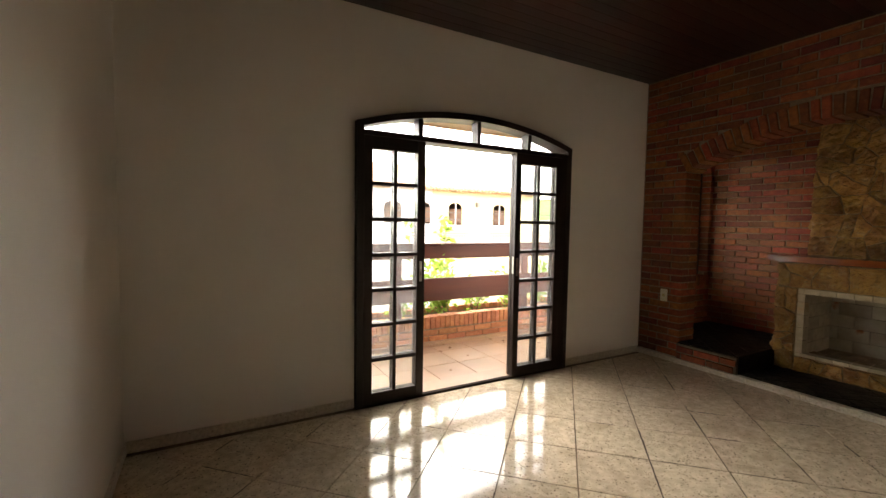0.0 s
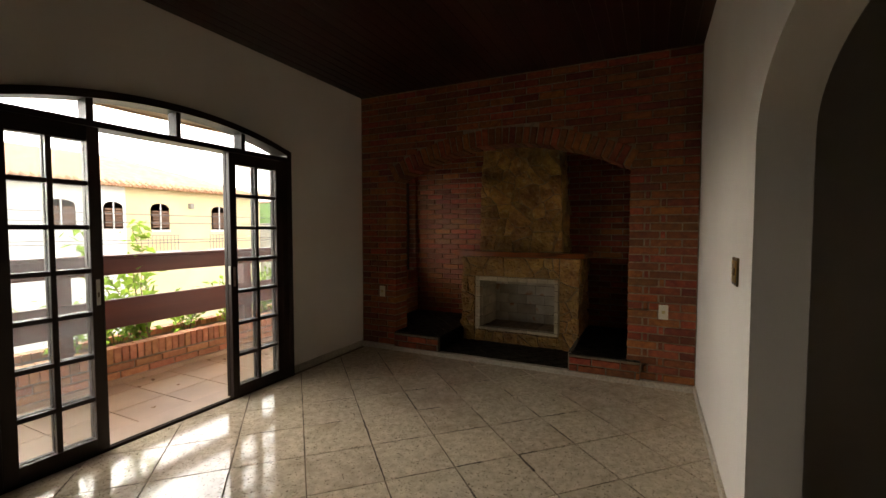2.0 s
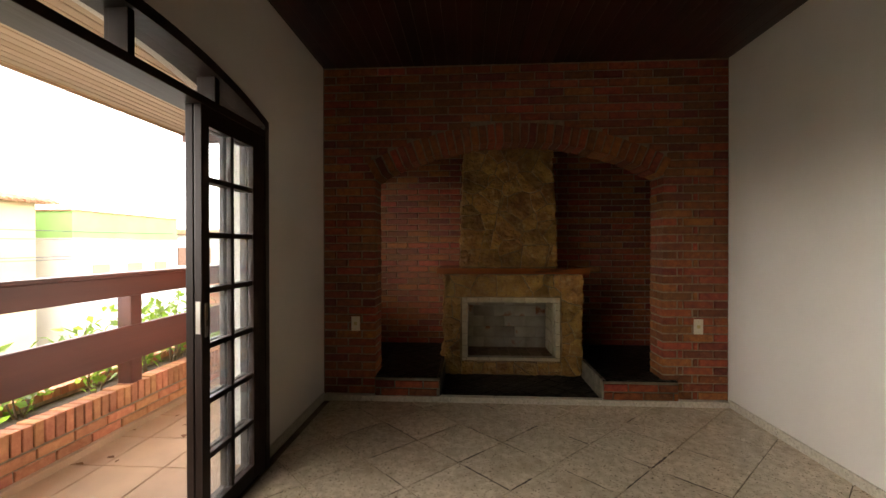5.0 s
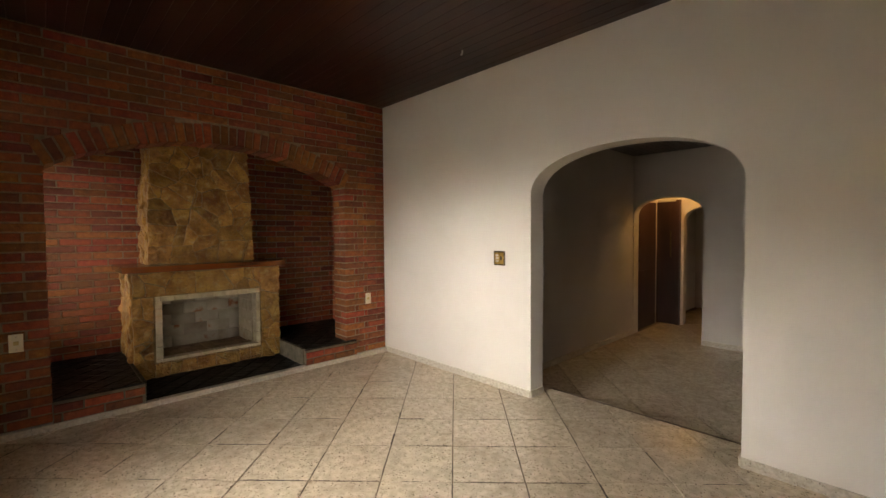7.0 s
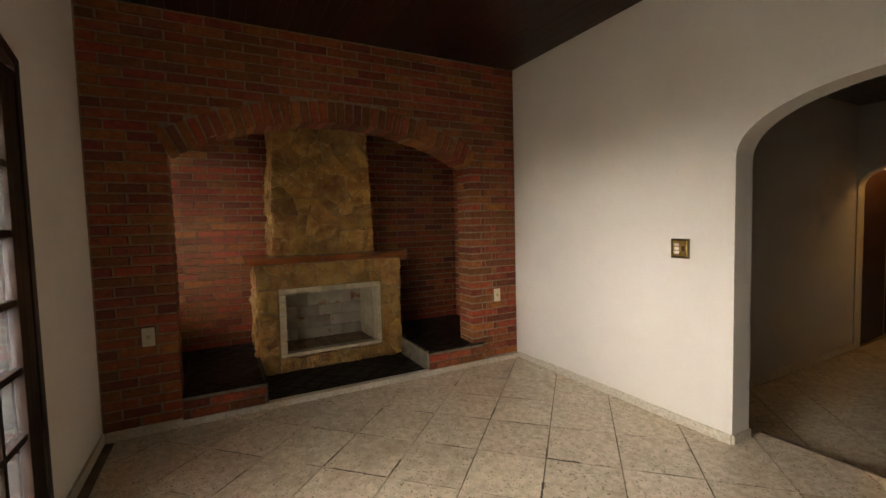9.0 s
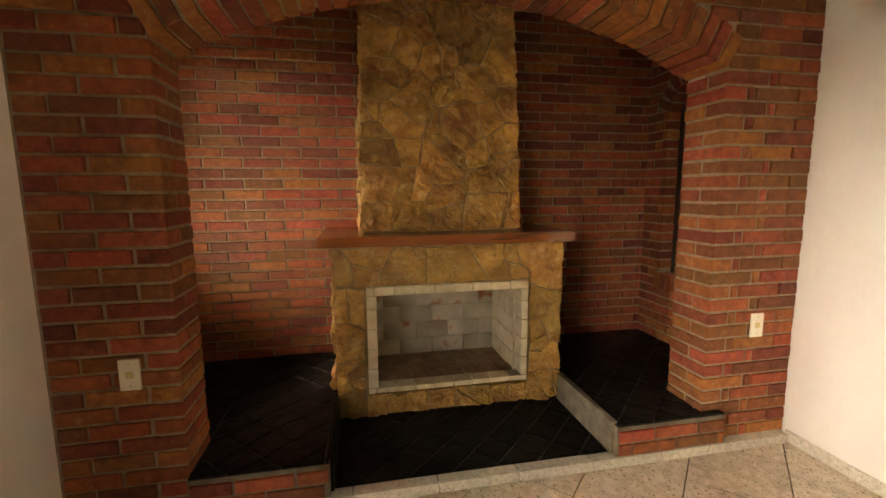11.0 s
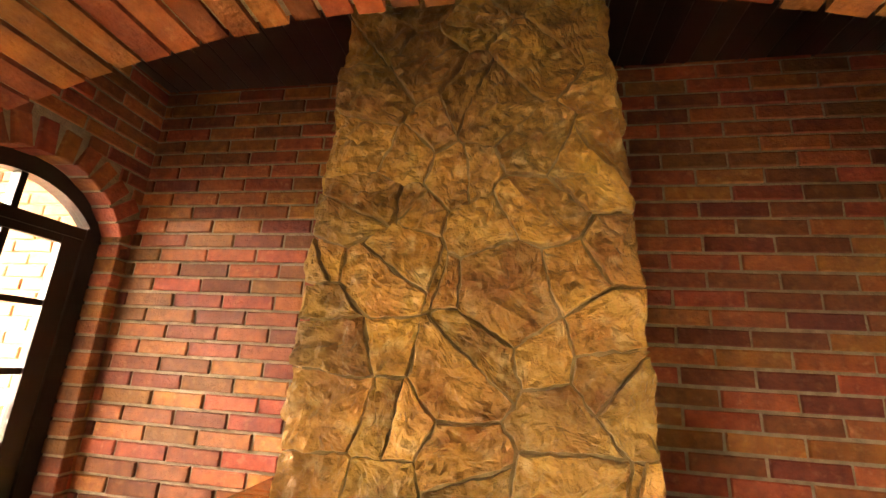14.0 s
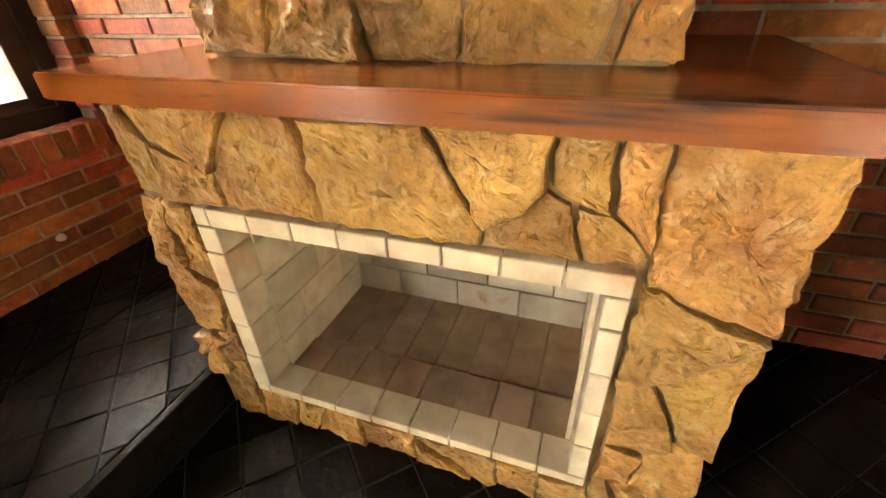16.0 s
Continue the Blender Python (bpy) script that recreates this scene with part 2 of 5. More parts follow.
def part(name, bm, mat, parent=None, label=""):
    """Links a bmesh as one mesh object."""
    me = bpy.data.meshes.new(name)
    bmesh.ops.recalc_face_normals(bm, faces=bm.faces)
    bm.to_mesh(me)
    bm.free()
    me.materials.append(mat)
    return put(name, me, parent, label)


def box(x0, x1, y0, y1, z0, z1, bevel=0.0, bm=None):
    bm = bm or bmesh.new()
    g = bmesh.ops.create_cube(bm, size=1.0)
    for v in g["verts"]:
        v.co = Vector(((x0 + x1) / 2 + v.co.x * (x1 - x0), (y0 + y1) / 2 + v.co.y * (y1 - y0), (z0 + z1) / 2 + v.co.z * (z1 - z0)))
    if bevel:
        es = list({e for v in g["verts"] for e in v.link_edges})
        bmesh.ops.bevel(bm, geom=es, offset=bevel, segments=2, affect="EDGES", profile=0.6)
    return bm


def tube(points, r, mat, name, parent=None, sides=8, label=""):
    """A round bar along a line of points."""
    bm = bmesh.new()
    rings = []
    for i, p in enumerate(points):
        a = Vector(points[max(i - 1, 0)])
        b = Vector(points[min(i + 1, len(points) - 1)])
        d = (b - a).normalized()
        u = d.orthogonal().normalized()
        w = d.cross(u)
        rr = r[i] if isinstance(r, (list, tuple)) else r
        rings.append([bm.verts.new(Vector(p) + rr * (math.cos(k * math.tau / sides) * u + math.sin(k * math.tau / sides) * w)) for k in range(sides)])
    for a, b in zip(rings, rings[1:]):
        # keep neighbouring rings from twisting
        k0 = min(range(sides), key=lambda k: (b[k].co - a[0].co).length)
        b[:] = b[k0:] + b[:k0]
        if (b[1].co - a[1].co).length > (b[-1].co - a[1].co).length:
            b[1:] = b[:0:-1]
        for k in range(sides):
            bm.faces.new((a[k], a[(k + 1) % sides], b[(k + 1) % sides], b[k]))
    bm.faces.new(rings[0])
    bm.faces.new(rings[-1])
    return part(name, bm, mat, parent, label)


def segment_arch(a, b, spring, crown):
    """Height of a segmental arch between a and b."""
    half, rise, mid = (b - a) / 2, crown - spring, (a + b) / 2
    r = (half * half + rise * rise) / (2 * rise)
    return lambda u: crown - r + math.sqrt(max(r * r - (u - mid) ** 2, 0))


def oval_arch(a, b, spring, crown, power=2.0):
    half, mid = (b - a) / 2, (a + b) / 2
    return lambda u: spring + (crown - spring) * max(1 - abs((u - mid) / half) ** power, 0) ** (1 / power)


def arched_wall(u0, u1, z0, z1, a, b, sill, top, thick, where, mat, name, steps=40):
    """A wall with one arched opening from a to b. where(u, d, z) gives the place of a point at depth d."""
    bm = bmesh.new()

    def block(ua, ub, za, zb):
        vs = [bm.verts.new(where(u, d, z)) for d in (0, thick) for u, z in ((ua, za), (ub, za), (ub, zb), (ua, zb))]
        for f in ((0, 1, 2, 3), (4, 5, 6, 7), (0, 1, 5, 4), (1, 2, 6, 5), (2, 3, 7, 6), (3, 0, 4, 7)):
            bm.faces.new([vs[i] for i in f])

    block(u0, a, z0, z1)
    block(b, u1, z0, z1)
    if sill > z0:
        block(a, b, z0, sill)
    us = [(a + b) / 2 - (b - a) / 2 * math.cos(math.pi * i / steps) for i in range(steps + 1)]
    cols = [[bm.verts.new(where(u, d, z)) for d, z in ((0, top(u)), (0, z1), (thick, z1), (thick, top(u)))] for u in us]
    for p, q in zip(cols, cols[1:]):
        for i in range(4):
            j = (i + 1) % 4
            bm.faces.new((p[i], q[i], q[j], p[j]))
    bmesh.ops.remove_doubles(bm, verts=bm.verts, dist=1e-5)
    ob = part(name, bm, mat)
    return tagged(ob, kind="structure")


def clip_poly(poly, nx, ny, c):
    """The part of a polygon with nx*x + ny*y <= c."""
    out = []
    for p, q in zip(poly, poly[1:] + poly[:1]):
        dp, dq = nx * p[0] + ny * p[1] - c, nx * q[0] + ny * q[1] - c
        if dp <= 0:
            out.append(p)
        if (dp < 0 < dq) or (dq < 0 < dp):
            s = dp / (dp - dq)
            out.append((p[0] + s * (q[0] - p[0]), p[1] + s * (q[1] - p[1])))
    return out


def inset_poly(poly, g):
    """A convex polygon shrunk by g on all sides."""
    cx, cy = sum(p[0] for p in poly) / len(poly), sum(p[1] for p in poly) / len(poly)
    res = list(poly)
    for p, q in zip(poly, poly[1:] + poly[:1]):
        dx, dy = q[0] - p[0], q[1] - p[1]
        n = math.hypot(dx, dy)
        if n < 1e-6:
            continue
        nx, ny = dy / n, -dx / n
        if nx * (cx - p[0]) + ny * (cy - p[1]) > 0:
            nx, ny = -nx, -ny
        res = clip_poly(res, nx, ny, nx * p[0] + ny * p[1] - g)
        if len(res) < 3:
            return []
    return res


def slab_piece(poly, z0, z1, edge=0.004):
    """Vertices and faces of a flat piece with chamfered upper edges."""
    n = len(poly)
    top = inset_poly(poly, edge)
    if len(top) != n:
        top = poly
    vs = [(x, y, z0) for x, y in poly] + [(x, y, z1 - edge) for x, y in poly] + [(x, y, z1) for x, y in top]
    fs = [tuple(range(2 * n, 3 * n))]
    for r in (0, n):
        fs += [(r + i, r + (i + 1) % n, r + n + (i + 1) % n, r + n + i) for i in range(n)]
    return vs, fs


# ---- sizes of the room (metres) ----
WEST, EAST, SOUTH, NORTH, TOP = 0.31, 5.0, 0.0, 3.49, 2.945
BACK, NICHE_N, NICHE_S = 6.30, 3.46, 0.0
ARCH_T = 0.26
JAMB_S, JAMB_N = 0.545, 3.022
HEARTH, LEDGE = 0.05, 0.215

# ---- large structure ----
arch_door = segment_arch(1.715, 3.82, 2.115, 2.285)
wall_north = arched_wall(WEST - 0.15, EAST, -0.2, TOP + 0.1, 1.715, 3.82, -0.2, arch_door, 0.2, lambda u, d, z: (u, NORTH + d, z), PLASTER, "wall_north")
arch_room = oval_arch(1.345, 2.875, 1.74, 2.085, 2.2)
wall_south = arched_wall(WEST - 0.15, EAST + 0.05, -0.2, TOP + 0.1, 1.345, 2.875, -0.2, arch_room, 0.185, lambda u, d, z: (u, SOUTH - d, z), PLASTER, "wall_south")
wall_west = tagged(part("wall_west", box(WEST - 0.15, WEST, SOUTH, NORTH, -0.2, TOP + 0.1), PLASTER), kind="structure")
arch_fire = segment_arch(JAMB_S, JAMB_N, 1.948, 2.262)
arch_mortar = lambda u: arch_fire(u) + 0.012
wall_east = arched_wall(SOUTH, NORTH + 0.2, -0.2, TOP + 0.1, JAMB_S - 0.012, JAMB_N + 0.012, -0.2, arch_mortar, ARCH_T - 0.024, lambda u, d, z: (EAST + 0.012 + d, u, z), MORTAR, "wall_east")
wall_niche_back = tagged(part("wall_niche_back", box(BACK + 0.012, BACK + 0.2, NICHE_S - 0.2, NICHE_N + 0.25, -0.2, TOP + 0.1), MORTAR), kind="structure")
WIN = dict(x0=5.50, x1=6.235, sill=0.80, spring=2.06, crown=2.30)
arch_win_n = segment_arch(WIN["x0"], WIN["x1"], WIN["spring"], WIN["crown"])
wall_niche_north = arched_wall(EAST + ARCH_T - 0.012, BACK + 0.012, -0.2, TOP + 0.1, WIN["x0"] - 0.01, WIN["x1"] + 0.01, WIN["sill"] - 0.01, lambda u: arch_win_n(u) + 0.01, 0.22,
                               lambda u, d, z: (u, NICHE_N + 0.012 + d, z), MORTAR, "wall_niche_north")
SW = dict(x0=5.33, x1=6.08, sill=0.74, spring=1.95, crown=2.20)
arch_win_s = segment_arch(SW["x0"], SW["x1"], SW["spring"], SW["crown"])
wall_niche_south = arched_wall(EAST + ARCH_T - 0.012, BACK + 0.012, -0.2, TOP + 0.1, SW["x0"] - 0.01, SW["x1"] + 0.01, SW["sill"] - 0.01, lambda u: arch_win_s(u) + 0.01, 0.22,
                               lambda u, d, z: (u, NICHE_S - 0.012 - d, z), MORTAR, "wall_niche_south")

# ceiling of narrow boards
bm = bmesh.new()
y = SOUTH - 0.02
while y < NORTH + 0.02:
    box(WEST - 0.02, EAST + 0.02, y, y + 0.097, TOP, TOP + 0.02, 0.004, bm)
    y += 0.1
box(WEST - 0.1, BACK + 0.2, SOUTH - 0.2, NORTH + 0.2, TOP + 0.014, TOP + 0.12, 0, bm)
ceiling = tagged(part("ceiling", bm, CEILWOOD), "dark red-brown varnished board ceiling", "ceiling", kind="structure")
bm = bmesh.new()
y = NICHE_S
while y < NICHE_N:
    box(EAST + ARCH_T - 0.02, BACK + 0.02, y, y + 0.097, TOP - 0.05, TOP - 0.03, 0.004, bm)
    y += 0.1
tagged(part("ceiling_niche", bm, CEILWOOD), "dark board ceiling over the fireplace niche", "ceiling", kind="structure")

floor = tagged(part("floor", box(WEST - 0.1, EAST + 0.2, -0.33, NORTH + 0.2, -0.2, -0.008), GROUT), "speckled granite tile floor laid diagonally", "floor", kind="structure")

# skirting strips of pale granite
def strip(x0, x1, y0, y1, z1=0.06, mat=CURB):
    return tagged(part("baseboard", box(x0, x1, y0, y1, -0.01, z1, 0.003), mat), "pale speckled granite skirting strip along the wall", "baseboard", kind="structure")


for a, b in ((WEST, 1.345), (2.875, EAST - 0.02)):
    strip(a, b, SOUTH, SOUTH + 0.016)
for a, b in ((WEST, 1.70), (3.835, EAST - 0.02)):
    strip(a, b, NORTH - 0.016, NORTH)
strip(WEST, WEST + 0.016, SOUTH + 0.017, NORTH - 0.017)
strip(2.86, 2.874, SOUTH - 0.185, SOUTH - 0.001)
strip(1.346, 1.36, SOUTH - 0.185, SOUTH - 0.001)
# the strip under the brick wall, in short lengths
y = SOUTH + 0.017
while y < NORTH - 0.02:
    e = min(y + 0.39, NORTH - 0.017)
    tagged(part("baseboard", box(EAST - 0.045, EAST + 0.02, y + 0.0015, e - 0.0015, -0.01, 0.045, 0.004), CURB), "pale granite kerb strip under the brick wall", "baseboard", kind="structure")
    y = e

# ---- the room beyond the arch, one step down ----
R2 = dict(x0=-1.2, x1=3.53, y1=-3.66, z=-0.16, top=2.60)
floor2 = tagged(part("floor_room", box(R2["x0"], R2["x1"] + 0.3, -7.2, -0.33, R2["z"] - 0.1, R2["z"] - 0.006), GROUT), "granite tile floor of the lower room", "floor", kind="structure")
tagged(part("wall_room_east", box(R2["x1"], R2["x1"] + 0.15, R2["y1"], -0.185, -0.3, 2.9), PLASTER2), kind="structure")
tagged(part("wall_room_west", box(R2["x0"] - 0.15, R2["x0"], R2["y1"], -0.185, -0.3, 2.9), PLASTER2), kind="structure")
tagged(part("wall_room_north", box(R2["x0"], WEST - 0.15, -0.2, -0.05, -0.3, 2.9), PLASTER2), kind="structure")
arch_hall = oval_arch(2.57, R2["x1"] - 0.01, 1.68, 1.945, 2.2)
arched_wall(R2["x0"], R2["x1"] + 0.15, -0.3, 2.9, 2.57, R2["x1"] - 0.01, -0.3, arch_hall, 0.18, lambda u, d, z: (u, R2["y1"] - d, z), PLASTER2, "wall_room_south")
bm = bmesh.new()
x = R2["x0"]
while x < R2["x1"]:
    box(x, x + 0.097, R2["y1"] - 0.02, -0.17, R2["top"], R2["top"] + 0.02, 0.004, bm)
    x += 0.1
box(R2["x0"] - 0.1, R2["x1"] + 0.1, R2["y1"], -0.19, R2["top"] + 0.014, R2["top"] + 0.1, 0, bm)
tagged(part("ceiling_room", bm, CEILWOOD), "dark board ceiling of the lower room", "ceiling", kind="structure")
for a, b, c, d in ((R2["x1"] - 0.016, R2["x1"], R2["y1"], -0.19), (R2["x0"], 2.57, R2["y1"], R2["y1"] + 0.016)):
    tagged(part("baseboard", box(a, b, c, d, R2["z"] - 0.006, R2["z"] + 0.07, 0.003), CURB), "granite skirting strip of the lower room", "baseboard", kind="structure")
# hall beyond the second arch
tagged(part("wall_hall_west", box(2.42, 2.57, -7.0, R2["y1"] - 0.18, -0.3, 2.7), PLASTER2), kind="structure")
tagged(part("wall_hall_east", box(3.62, 3.77, -7.0, R2["y1"] - 0.18, -0.3, 2.7), PLASTER2), kind="structure")
arched_wall(2.57, 3.24, -0.3, 2.6, 2.60, 3.20, -0.3, oval_arch(2.60, 3.20, 1.62, 1.84), 0.15, lambda u, d, z: (u, -4.9 - d, z), PLASTER2, "wall_hall_arch")
tagged(part("wall_hall_over_door", box(3.24, 3.62, -5.05, -4.9, 1.96, 2.6), PLASTER2), kind="structure")
tagged(part("wall_hall_south", box(2.42, 3.77, -7.15, -7.0, -0.3, 2.7), PLASTER2), kind="structure")
tagged(part("ceiling_hall", box(2.42, 3.77, -7.15, R2["y1"] - 0.18, 2.5, 2.6), PLASTER2), kind="structure")

# ---- brickwork ----
COURSE, LENGTH, JOINT = 0.0705, 0.25, 0.0125
UP_X = Matrix(((0, 0, -1), (1, 0, 0), (0, 1, 0))).to_4x4()   # a face that looks west: u = y, v = z
UP_YS = Matrix(((1, 0, 0), (0, 0, -1), (0, 1, 0))).to_4x4()  # a face that looks south: u = x
UP_YN = Matrix(((1, 0, 0), (0, 0, 1), (0, 1, 0))).to_4x4()   # a face that looks north: u = x
rnd = random.Random(7)


def brick_shape(l, h, d0, d1, wear):
    """A brick seen end to end: l long, h high, from depth d0 to d1, with worn front edges."""
    e = 0.004
    vs = []
    for d, k in ((d0, 0), (d1 - e, 0), (d1, e)):
        for su, sv in ((-1, -1), (1, -1), (1, 1), (-1, 1)):
            vs.append((su * (l / 2 - k) + rnd.uniform(-wear, wear), sv * (h / 2 - k) + rnd.uniform(-wear, wear), d + (rnd.uniform(-wear, wear) if d > d0 else 0)))
    fs = [(8, 9, 10, 11)]
    for r in (0, 4):
        fs += [(r + i, r + (i + 1) % 4, r + 4 + (i + 1) % 4, r + 4 + i) for i in range(4)]
    return vs, fs


FULL = {}


def brick_mesh(l, mat, depth=0.012):
    key = (round(l, 3), mat.name, depth, rnd.randrange(5))
    if key not in FULL:
        FULL[key] = mesh_of("brick", *brick_shape(l - JOINT, COURSE - JOINT, -0.02, depth, 0.0016), mat)
    return FULL[key]


def brick_field(parent, base, z0, z1, spans, as_parts, mat=BRICK, rest=BRICK_REST, shift=0.0, rest_name="brickwork"):
    """Courses of stretchers. base: matrix of the wall's plane; spans(z): stretches of u to fill; as_parts(u, z): whether the brick is a part of its own."""
    far_v, far_f = [], []
    row, z = 0, z0
    while z + COURSE * 0.6 < z1:
        for a, b in spans(z + COURSE / 2):
            u = a - ((shift + (row % 2) * LENGTH / 2 + a) % LENGTH)
            while u < b - 0.02:
                p, q = max(u, a), min(u + LENGTH, b)
                u += LENGTH
                if q - p < 0.035:
                    continue
                m = base @ pose((p + q) / 2, z + COURSE / 2, rnd.uniform(-0.002, 0.003), rnd.uniform(-0.4, 0.4), rnd.uniform(-0.4, 0.4), rnd.uniform(-0.35, 0.35))
                me = brick_mesh(q - p, mat)
                if as_parts((p + q) / 2, z):
                    put("brick", me, parent, m=m)
                else:
                    k = len(far_v)
                    far_v += [m @ v.co for v in me.vertices]
                    far_f += [tuple(i + k for i in f.vertices) for f in me.polygons]
        row += 1
        z += COURSE
    if far_v:
        tagged(put(rest_name, mesh_of(rest_name, far_v, far_f, rest), parent), kind="stuff")


def voussoirs(parent, base, a, b, spring, crown, radial, d0, d1, width=0.07, mat=BRICK):
    """Bricks on edge round a segmental arch, of the given radial length."""
    half, rise, mid = (b - a) / 2, crown - spring, (a + b) / 2
    r = (half * half + rise * rise) / (2 * rise)
    cz, span = crown - r, math.asin(half / r)
    n = max(3, round(2 * span * r / width))
    step = 2 * span / n
    for i in range(n):
        t = -span + (i + 0.5) * step
        j = rnd.uniform(0, 0.012)
        l = radial + rnd.uniform(-0.012, 0.012)
        w = step * r - JOINT
        vs, fs = brick_shape(w, l, d0, d1 + j * 0.4, 0.002)
        put("brick", mesh_of("brick", vs, fs, mat), parent, m=base @ pose(mid + (r + radial / 2) * math.sin(t), cz + (r + radial / 2) * math.cos(t), 0, 0, 0, -math.degrees(t)))


def ring_edge(z, half, spring, crown, ring):
    """How far from the middle of an arch the bricks of a course at z must keep."""
    rise = crown - spring
    r = (half * half + rise * rise) / (2 * rise)
    cz = crown - r
    low, top_end = z - COURSE * 0.05, cz + (r + ring) * (spring - cz) / r
    if low <= top_end:
        return half + max(0.0, min(z, top_end) - spring) / (spring - cz) * half - 0.012
    d = (r + ring + 0.004) ** 2 - (low - cz) ** 2
    return math.sqrt(d) if d > 0 else 0.0


# east wall: stretchers up to the jambs and over the arch
face_e = Matrix.Translation((EAST + 0.012, 0, 0)) @ UP_X
RING = 0.165
ring_top = segment_arch(JAMB_S - 0.12, JAMB_N + 0.12, 1.948 + 0.11, 2.262 + RING)


def east_spans(z):
    odd = int(round((z - COURSE / 2 - 0.045) / COURSE)) % 2
    back = 0.125 if odd else 0.25
    if z < 1.965:
        return [(SOUTH + 0.002, JAMB_S - back), (JAMB_N + back, NORTH - 0.002)]
    u = ring_edge(z, (JAMB_N - JAMB_S) / 2, 1.948, 2.262, RING)
    mid = (JAMB_S + JAMB_N) / 2
    return [(SOUTH + 0.002, mid - u), (mid + u, NORTH - 0.002)] if u > 0.02 else [(SOUTH + 0.002, NORTH - 0.002)]


brick_field(wall_east, face_e, 0.045, TOP - 0.004, east_spans, lambda u, z: z < 2.62)
voussoirs(wall_east, Matrix.Translation((EAST + 0.012, 0, 0)) @ UP_X, JAMB_S, JAMB_N, 1.948, 2.262, RING, -ARCH_T + 0.012, 0.016)
# corner bricks of the two jambs, with mortar between them
for jamb, s in ((JAMB_S, -1), (JAMB_N, 1)):
    ya, yb = sorted((jamb + s * 0.0045, jamb + s * 0.10))
    part("mortar_bed", box(EAST + 0.006, EAST + ARCH_T - 0.005, ya, yb, 0.046, 1.962), MORTAR, wall_east)
row, z = 0, 0.045
while z + COURSE * 0.5 < 1.97:
    for jamb, s in ((JAMB_S, -1), (JAMB_N, 1)):
        pieces = ((0.115, 0.0, ARCH_T),) if row % 2 else ((0.24, 0.0, 0.115), (0.115, 0.126, ARCH_T))
        for w, d0, d1 in pieces:
            j = rnd.uniform(-0.003, 0.004)
            ya, yb = sorted((jamb - s * j, jamb + s * w))
            bm = box(EAST + d0 - rnd.uniform(-0.002, 0.003), EAST + d1, ya, yb, z + JOINT / 2, z + COURSE - JOINT / 2)
            bmesh.ops.bevel(bm, geom=list(bm.edges), offset=0.004, segments=1, affect="EDGES")
            part("brick", bm, BRICK, wall_east)
    row += 1
    z += COURSE

# niche back wall; what the chimney and the hearth hide is left as mortar
face_b = Matrix.Translation((BACK + 0.012, 0, 0)) @ UP_X


def back_spans(z):
    if z > 1.1:
        return [(NICHE_S - 0.010, 1.42), (2.16, NICHE_N + 0.010)]
    return [(NICHE_S - 0.010, 1.12), (2.40, NICHE_N + 0.010)]


brick_field(wall_niche_back, face_b, LEDGE - 0.01, TOP - 0.012, back_spans, lambda u, z: True, shift=0.08)


def window_spans(w, arch, lo, hi, ring):
    def spans(z):
        if z < w["sill"] - 0.105:
            return [(lo, hi)]
        if z < w["sill"]:
            return [(lo, w["x0"] - 0.03), (w["x1"] + 0.03, hi)]
        k = 0.0
        if z > w["spring"]:
            mid, half = (w["x0"] + w["x1"]) / 2, (w["x1"] - w["x0"]) / 2
            u = ring_edge(z, half, w["spring"], w["crown"], ring)
            return [(lo, mid - u), (mid + u, hi)] if u > 0.02 else [(lo, hi)]
        return [(lo, w["x0"]), (w["x1"], hi)]
    return spans


X0, X1 = EAST + ARCH_T + 0.002, BACK + 0.009
face_nn = Matrix.Translation((0, NICHE_N + 0.012, 0)) @ UP_YS
face_ns = Matrix.Translation((0, NICHE_S - 0.012, 0)) @ UP_YN
brick_field(wall_niche_north, face_nn, LEDGE - 0.01, TOP - 0.012, window_spans(WIN, arch_win_n, X0, X1, 0.13), lambda u, z: True, shift=0.05)
brick_field(wall_niche_south, face_ns, LEDGE - 0.01, TOP - 0.012, window_spans(SW, arch_win_s, X0, X1, 0.13), lambda u, z: True, shift=0.16)
for w, wall, face, s in ((WIN, wall_niche_north, face_nn, 1), (SW, wall_niche_south, face_ns, -1)):
    voussoirs(wall, face, w["x0"], w["x1"], w["spring"], w["crown"], 0.125, -0.10, 0.016, 0.075)
    y0 = (NICHE_N if s > 0 else NICHE_S)
    # bricks on edge under the window
    x = w["x0"] - 0.03
    while x < w["x1"] + 0.02:
        ya, yb = sorted((y0 - s * 0.006, y0 + s * 0.11))
        bm = box(x + 0.005, x + 0.063, ya, yb, w["sill"] - 0.125, w["sill"] + rnd.uniform(-0.003, 0.003))
        bmesh.ops.bevel(bm, geom=list(bm.edges), offset=0.004, segments=1, affect="EDGES")
        part("brick", bm, BRICK, wall)
        x += 0.07
    # headers up both reveals
    z = LEDGE - 0.01
    while z < w["spring"] + 0.02:
        if z > w["sill"] - 0.01:
            for x, sx in ((w["x0"], -1), (w["x1"], 1)):
                xa, xb = sorted((x - sx * rnd.uniform(0.002, 0.006), x + sx * 0.05))
                ya, yb = sorted((y0 - s * 0.003, y0 + s * 0.11))
                bm = box(xa, xb, ya, yb, z + JOINT / 2, z + COURSE - JOINT / 2)
                bmesh.ops.bevel(bm, geom=list(bm.edges), offset=0.004, segments=1, affect="EDGES")
                part("brick", bm, BRICK, wall)
        z += COURSE

# ---- hearth: two brick ledges and a lower slate floor ----
LEDGE_X = EAST - 0.045


